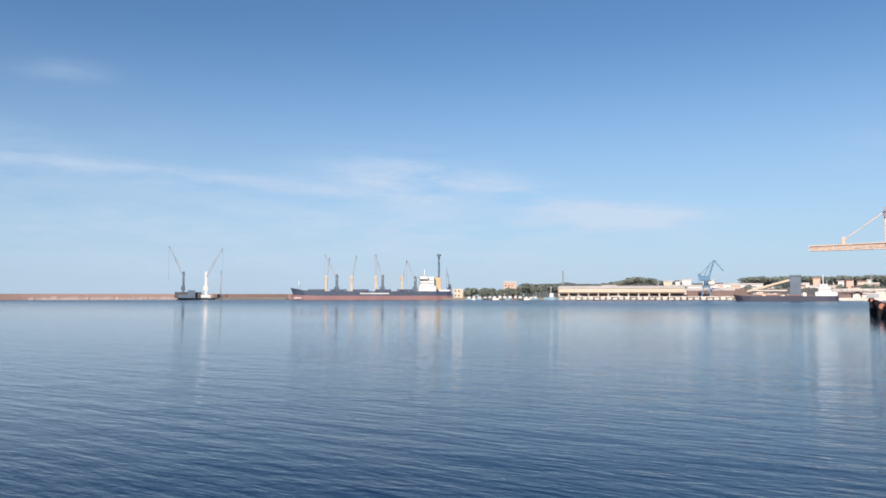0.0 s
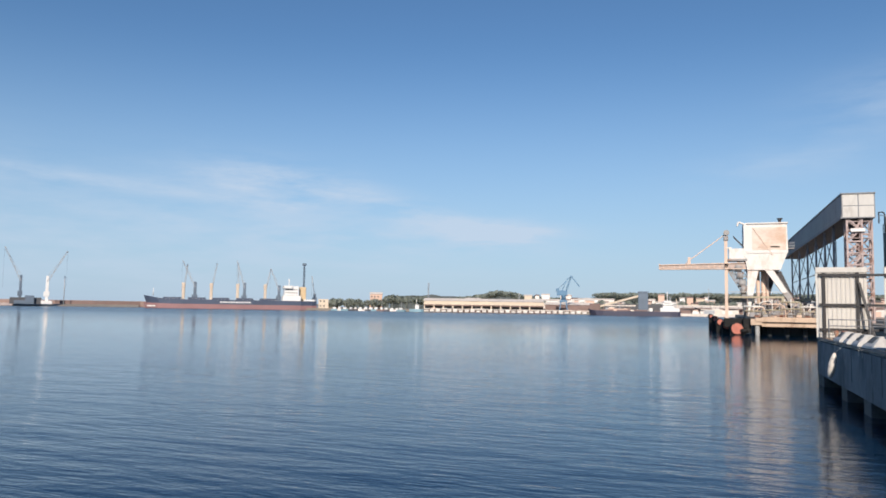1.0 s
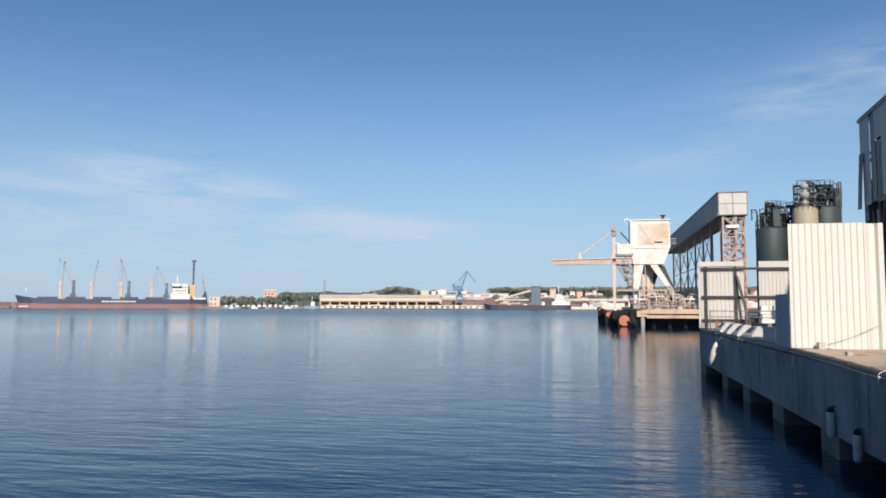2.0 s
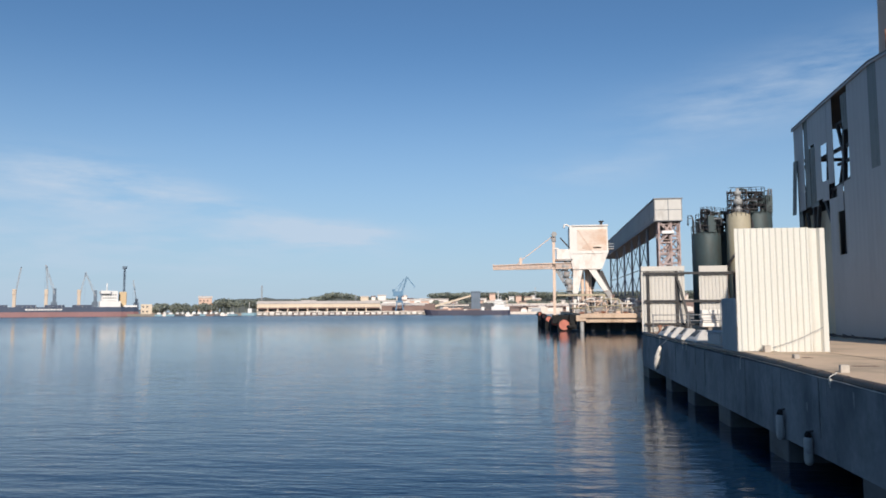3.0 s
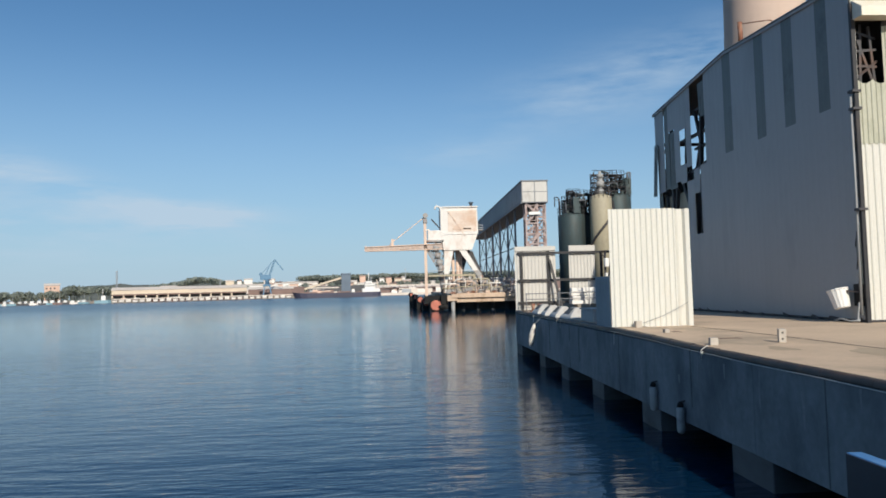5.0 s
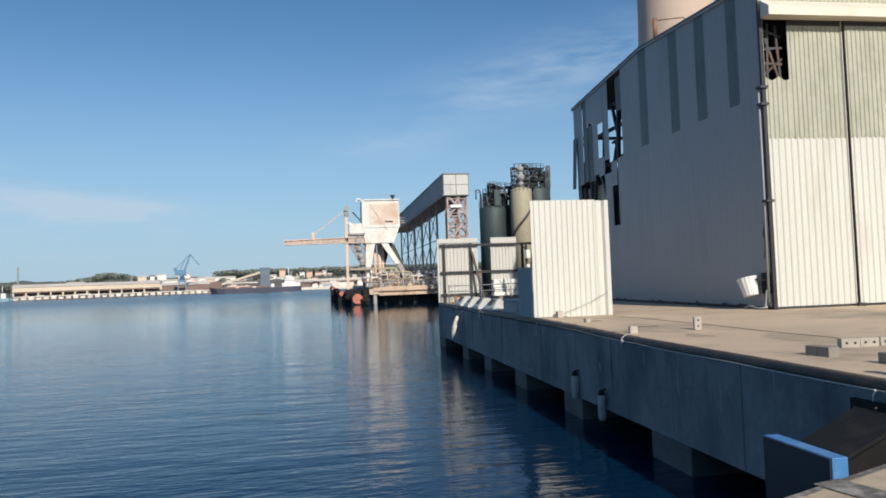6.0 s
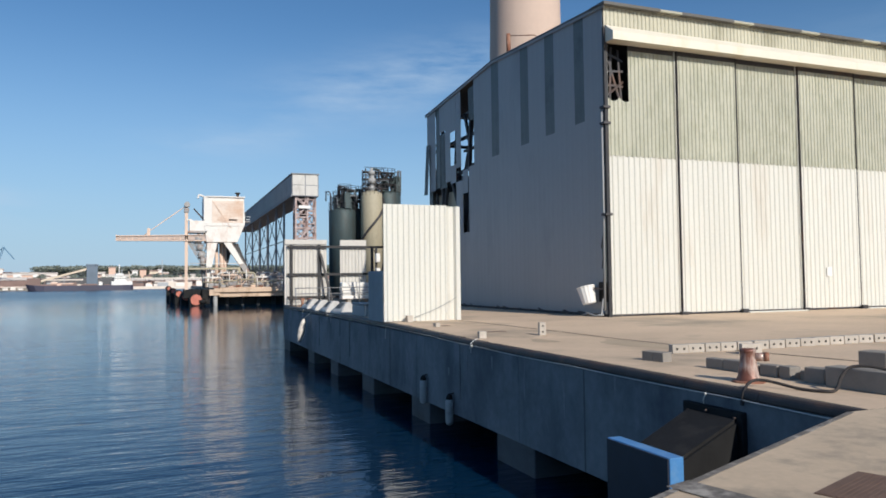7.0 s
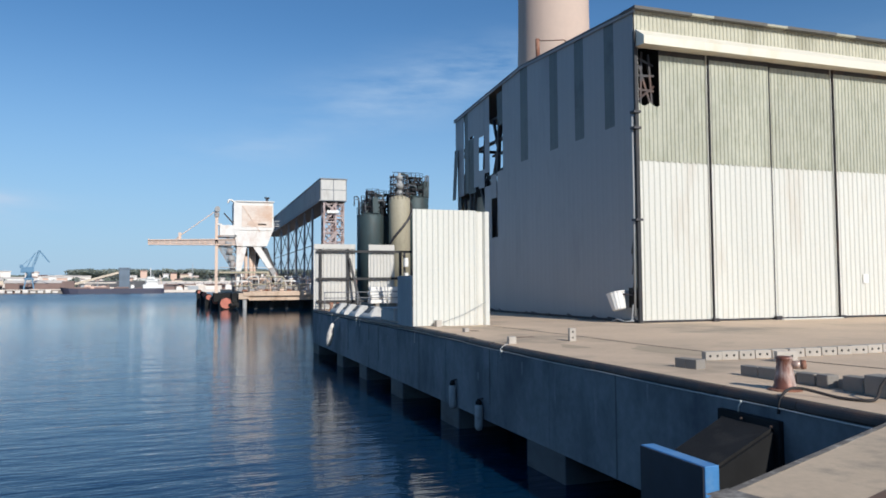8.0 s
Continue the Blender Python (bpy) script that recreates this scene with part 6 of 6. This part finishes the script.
local("mast", rod(B(), (0.5, 0, 7.2), (0.5, 0, 13.5), 0.25), "ship_white", tug)
for d, r, w, h, z, m in ((-19.6, 900, 26, 8, 10, "house_white"), (-17.6, 950, 18, 7, 13, "house_white"), (-11.9, 930, 42, 8, 12, "ship_white"), (-9.3, 1010, 46, 8, 15, "ship_white"), (-7.4, 1020, 22, 8, 15, "house_white"),
                         (-6.6, 960, 30, 8, 10, "house_white"), (-4.3, 1015, 18, 11, 14, "house_white"), (-2.9, 1010, 30, 8, 12, "ship_white"), (-0.2, 1010, 22, 12, 13, "house_pink"), (1.4, 1000, 60, 7, 10, "house_white"), (3.8, 980, 50, 8, 8, "house_pink"), (-10.4, 900, 30, 9, 7, "house_white")):
    half = math.degrees(w / r) / 2
    far_box("hill_house", d - half, d + half, r, 12, 1, z + 0.45 * h, m, "pale far building on the slope above the harbour", "building", "far buildings on the slope", "roof_far", 1)
rg = random.Random(58)
for k in range(64):
    d, r = rg.uniform(-13.5, 12), rg.uniform(850, 1035)
    w, h = rg.uniform(3, 11), rg.uniform(2, 5)
    half = math.degrees(w / r) / 2
    far_box("slope_building", d - half, d + half, r, 9, 1, 5 + (r - 850) * 0.09 + h, rg.choice(("house_white", "house_white", "house_pink", "shed_cream", "ship_white")), "small pale building among sheds behind the harbour", "building", "small far buildings", ("roof_tile", "roof_far", "far_brown")[k % 3], 1)
for d0, d1, r, z, m in ((-12, -8.4, 830, 10, "far_brown"), (-2.4, 4, 820, 8.5, "far_brown"), (-8.4, -2.4, 850, 12, "far_dark"), (4, 14, 840, 12, "far_brown")):
    far_box("storage_shed", d0, d1, r, 26, 1, z, m, "long brown storage shed behind the far quay", "shed", "far sheds", "roof_far" if m == "far_brown" else "")
far_strip("quay_pale", -8.4, 12, 776, 790, -1, 2.6, "roof_far", "pale low quay edge", "quay", "structure", 12)
for d, h, b0 in ((-21.1, 33, 2), (-14.0, 22, 2), (0.0, 30, 2), (-2.7, 20, 2)):
    p = far(d, 900)
    po = thing("lattice_mast", (p.x, p.y, b0), "thin grey lattice mast on the far shore", "mast", "far masts")
    local("mast", lattice(B(), (0, 0, 0), (0, 0, h), 1.2, 0.25, 8), "crane_grey", po)

rg = random.Random(77)
for k in range(70):
    d = -8.2 + 20.5 * rg.random()
    r = 792 + 26 * rg.random()
    p = far(d, r)
    w, h = rg.uniform(1.5, 6), rg.uniform(1.5, 5.5)
    g = thing("stacked_goods", (p.x, p.y, 2.2), "stacked goods and vans on the far quay", "goods", "goods on the far quay", turn=-d)
    local("pallet_load", bx(-w, w, -1.2, 1.2, 0, h, bevel=0.15), rg.choice(("house_white", "far_brown", "far_dark", "ship_white", "house_pink", "crane_grey", "roof_far")), g)
    local("cover", bx(-w * 0.9, w * 0.5, -1.1, 1.1, h, h + rg.uniform(0.4, 1.6), bevel=0.1), rg.choice(("far_dark", "house_white", "roof_far")), g)
for d0, d1, z, m in ((-1.8, 3.5, 11.2, "roof_far"), (3.0, 9.5, 13.0, "shed_cream"), (-7.6, -5.2, 10.5, "roof_far")):
    p, q = far(d0, 812), far(d1, 812)
    t2 = thing("overhead_conveyor", (p.x, p.y, 2.2), "long pale overhead conveyor on the far quay", "conveyor", "far conveyors", turn=math.degrees(math.atan2(q.y - p.y, q.x - p.x)))
    w = (q - p).length
    local("belt_cover", bx(0, w, -1.2, 1.2, z - 3.4, z - 2.2, bevel=0.2), m, t2)
    for k in range(int(w / 9) + 1):
        local("trestle", bx(k * 9, k * 9 + 0.6, -1, 1, 0, z - 3.4), "far_brown", t2)

# blue jib crane on the far quay
p = far(-10.6, 795)
bc = thing("jib_crane", (p.x, p.y, 2.2), "blue portal jib crane on the far quay", "crane", turn=10)
bc.scale = (0.88, 0.88, 0.88)
for sx in (-1, 1):
    for sy in (-1, 1):
        local("leg", bar(B(), (5 * sx, 4 * sy, 0), (3 * sx, 3 * sy, 13), 1.2), "crane_blue", bc)
local("portal", bx(-4.5, 4.5, -4, 4, 12, 14.5, bevel=0.3), "crane_blue", bc)
local("column", lathe(B(), [(3, 14.5), (2.4, 19), (3.2, 20)], (0, 0, 0), 16), "crane_blue", bc)
local("machine_house", bx(-8, 4.5, -3, 3, 20, 26, bevel=0.4), "crane_blue", bc)
local("counterweight", bx(-9, -5.5, -2, 2, 25, 28.5, bevel=0.3), "crane_blue", bc)
local("a_frame", bar(B(), (-2, 0, 26), (5, 0, 41), 0.9), "crane_blue", bc)
local("jib", lattice(B(), (2, 0, 22), (9.3, 0, 44), 1.8, 0.55, 7, (0, 1, 0)), "crane_blue", bc)
local("fly_jib", bar(B(), (9.0, 0, 44), (19, 0, 31), 1.1), "crane_blue", bc)
local("tie", bar(B(), (-6, 0, 28), (9, 0, 44), 0.5), "crane_blue", bc)

# dark bulk carrier at the far quay
def hull(L, beam, z0, z1, bow, stern_cut=0.06):
    """Closed hull section between two heights; the bow is at x = 0 and swept."""
    st = [(0.0, 0.02), (0.03, 0.45), (0.08, 0.85), (0.14, 1.0), (0.9, 1.0), (0.97, 0.8), (1.0, 0.55)]
    bm = B()
    rows = []
    for s, w in st:
        for_top = bow if s < 0.12 else 0
        x = s * L
        rows.append([bm.verts.new((x - (3 if s < 0.1 else 0) * (zz == 1), sy * beam / 2 * w, (z1 + for_top * (1 - s / 0.12)) if zz else z0)) for sy, zz in ((-1, 0), (-1, 1), (1, 1), (1, 0))])
    for a, b2 in zip(rows, rows[1:]):
        for k in range(4):
            bm.faces.new((a[k], b2[k], b2[(k + 1) % 4], a[(k + 1) % 4]))
    bm.faces.new(rows[0])
    bm.faces.new(rows[-1][::-1])
    bmesh.ops.recalc_face_normals(bm, faces=bm.faces)
    return bm


def ship(name, d0, d1, r, label):
    p, q = far(d0, r), far(d1, r)
    ob = thing(name, (p.x, p.y, 0), label, "ship", turn=math.degrees(math.atan2(q.y - p.y, q.x - p.x)))
    return ob, (q - p).length


s1, L = ship("bulk_carrier", -42.0, -29.8, 805, "dark blue and red bulk carrier with four cream deck cranes")
local("lower_hull", hull(L, 26, -3, 4.6, 1.0), "ship_red", s1, "faded red lower hull")
local("upper_hull", hull(L, 26.1, 4.62, 9.3, 3.6), "ship_dark", s1, "dark blue upper hull")
local("bow_mark", bx(1.5, 18, -9.5, -9.3, 1.6, 2.6), "ship_white", s1)
for k in range(12):
    local("name_bar", bx(72 + 2.6 * k, 74.0 + 2.6 * k, -13.25, -13.06, 6.2, 7.6), "ship_white", s1)
for k in range(5):
    local("hatch_cover", bx(16 + 24 * k, 33 + 24 * k, -8, 8, 9.3, 11.4, bevel=0.3), "ship_dark", s1)
for k, (u, lean, jl) in enumerate(((0.205, 0.10, 22), (0.365, 0.16, 24), (0.52, -0.05, 25), (0.685, 0.22, 19))):
    x = u * L
    cr1 = local("deck_crane", bx(x - 1.45, x + 1.45, -2, 2, 9.3, 21, bevel=0.3), "ship_cream", s1, "cream deck crane")
    local("crane_cab", bx(x - 1.7, x + 1.7, -2.2, 2.2, 21, 26.5, bevel=0.6), "ship_cream", cr1)
    local("crane_jib", lattice(B(), (x + 1, -1, 23), (x + 1 + jl * lean, -1, 23 + jl), 1.1, 0.3, 6, (0, 1, 0)), "crane_grey", cr1)
    local("jib_head", bx(x + 0.4 + jl * lean, x + 1.6 + jl * lean, -1.8, -0.2, 22.4 + jl, 23.6 + jl), "crane_dark", cr1)
local("deck_house", bx(0.79 * L, 0.9 * L, -11, 11, 9.3, 15, bevel=0.2), "ship_white", s1)
bridge = local("bridge_block", bx(0.80 * L, 0.885 * L, -10, 10, 15, 25, bevel=0.2), "ship_white", s1)
local("bridge_wing", bx(0.795 * L, 0.845 * L, -13, 13, 22.4, 25.4), "ship_white", bridge)
for j in range(4):
    for k in range(6):
        local("window", bx(0.805 * L + 2.2 * k, 0.805 * L + 2.2 * k + 1.1, -10.1, -10.0, 11 + 3.2 * j, 12.3 + 3.2 * j), "far_dark", bridge)
local("funnel", bx(0.895 * L, 0.935 * L, -4, 4, 9.3, 24.5, bevel=0.8), "ship_yellow", s1, "ochre funnel")
local("radar_mast", rod(B(), (0.83 * L, 0, 25), (0.83 * L, 0, 33), 0.5), "ship_white", s1)
local("stern_deck", bx(0.92 * L, 0.99 * L, -8, 8, 9.3, 11), "ship_white", s1)
local("fore_mast", rod(B(), (0.035 * L, 0, 12), (0.035 * L, 0, 20), 0.4), "ship_white", s1)
for k in range(36):
    local("rail_post", bx(12 + 3.6 * k, 12.2 + 3.6 * k, -12.9, -12.7, 9.3, 10.6), "ship_white", s1)

# mobile cranes on the quay behind the ship
def tower_crane(deg, r, base, jib_to, label, material="crane_dark", wide=3.2):
    p = far(deg, r)
    ob = thing("harbour_crane", (p.x, p.y, 0), label, "crane", "harbour cranes", turn=-deg)
    local("undercarriage", bx(-5, 5, -4, 4, 2, 5.5, bevel=0.4), material, ob)
    local("tower", bx(-wide / 2, wide / 2, -1.6, 1.6, 5.5, base, bevel=0.3), material, ob)
    local("machine_house", bx(-wide, wide * 0.8, -2, 2, 10, 15, bevel=0.3), material, ob)
    if jib_to:
        local("jib", lattice(B(), (0, -1, base - 6), (jib_to[0], -1, jib_to[1]), 1.1, 0.28, 9, (0, 1, 0)), "crane_grey", ob)
        local("hoist_rope", rod(B(), (jib_to[0], -1, jib_to[1]), (jib_to[0], -1, base * 0.6), 0.08, seg=5), "crane_dark", ob)
        local("stay", bar(B(), (0, 0, base), (jib_to[0], 0, jib_to[1]), 0.25), "crane_grey", ob)
    return ob


tower_crane(-38.7, 850, 29, (-14, 52), "dark harbour crane behind the ship with raised jib")
tower_crane(-35.15, 850, 29, (-9, 53), "dark harbour crane behind the ship with raised jib")
tower_crane(-32.6, 850, 27, (-10, 46), "dark harbour crane behind the ship with raised jib")
p = far(-30.75, 862)
po = thing("radio_mast", (p.x, p.y, 0), "tall dark mast behind the ship's stern", "mast")
local("mast", lattice(B(), (0, 0, 0), (0, 0, 53), 1.3, 0.3, 14), "crane_dark", po)
local("mast_head", bx(-2.2, 2.2, -1, 1, 51, 53.5), "crane_dark", po)
tower_crane(-29.9, 900, 19, (-4, 40), "dark harbour crane on the far quay")
# cranes on the breakwater
tower_crane(-50.0, 850, 31, (-15.5, 59), "dark mobile crane on the breakwater quay", wide=2.4)
tower_crane(-48.4, 850, 31, (17, 57), "white mobile crane on the breakwater quay", "ship_white", 3.0)
far_box("quay_plant", -50.6, -48.7, 848, 12, 2, 8.5, "far_dark", "dark plant and skips below the cranes", "plant")
far_box("site_hut", -49.7, -49.15, 845, 6, 2, 10.5, "crane_dark", "grey hopper between the cranes", "hopper")
p = far(-47.35, 860)
po = thing("lamp_mast", (p.x, p.y, 0), "thin lamp mast on the breakwater", "mast")
local("mast", rod(B(), (0, 0, 0), (0, 0, 32), 0.45), "crane_grey", po)
far_box("spoil_heap", -47.8, -42.4, 870, 20, 1, 6.2, "far_brown", "brown spoil heaps along the breakwater", "spoil heap")

# maroon bulk ship with white stern house
s2, L = ship("coaster", -8.5, -2.0, 690, "low maroon coaster with white stern house and blue tower")
local("hull", hull(L, 15, -2, 4.3, 1.3), "ship_maroon", s2)
for k in range(3):
    local("hatch_cover", bx(8 + 15 * k, 20 + 15 * k, -5, 5, 4.3, 5.6, bevel=0.2), "far_brown", s2)
local("deck_house", bx(0.78 * L, 0.99 * L, -5.5, 5.5, 4.3, 7.6, bevel=0.2), "ship_white", s2)
local("bridge", bx(0.81 * L, 0.93 * L, -4.5, 4.5, 7.6, 12, bevel=0.2), "ship_white", s2)
local("wheelhouse", bx(0.82 * L, 0.90 * L, -5.5, 5.5, 12, 14.2, bevel=0.2), "ship_white", s2)
local("mast", rod(B(), (0.86 * L, 0, 14.2), (0.86 * L, 0, 22), 0.4), "ship_white", s2)
local("stern_gantry", bar(B(), (0.985 * L, 0, 4.2), (0.955 * L, 0, 16), 0.7), "ship_cream", s2)
for k in range(5):
    local("window", bx(0.815 * L + 1.9 * k, 0.825 * L + 1.9 * k, -4.62, -4.5, 9.2, 10.4), "far_dark", s2)
p = far(-4.65, 720)
bt = thing("loading_tower", (p.x, p.y, 0), "blue-grey loading tower with a sloping conveyor", "loading tower", turn=5)
local("tower", bx(-4.5, 4.5, -3, 3, 0, 22, bevel=0.3), "crane_dark", bt)
local("cap", bx(-5, 5, -3.5, 3.5, 21.5, 23, bevel=0.3), "crane_dark", bt)
local("conveyor", bar(B(), (-3, 0, 19), (-42, 2, 8), 1.8), "shed_cream", bt, "cream sloping conveyor")
local("conveyor_leg", bar(B(), (-22, 1, 13), (-22, 1, 2), 0.6), "crane_grey", bt)
local("hopper", bx(-50, -40, -3, 4, 2, 11, bevel=0.4), "far_brown", bt)
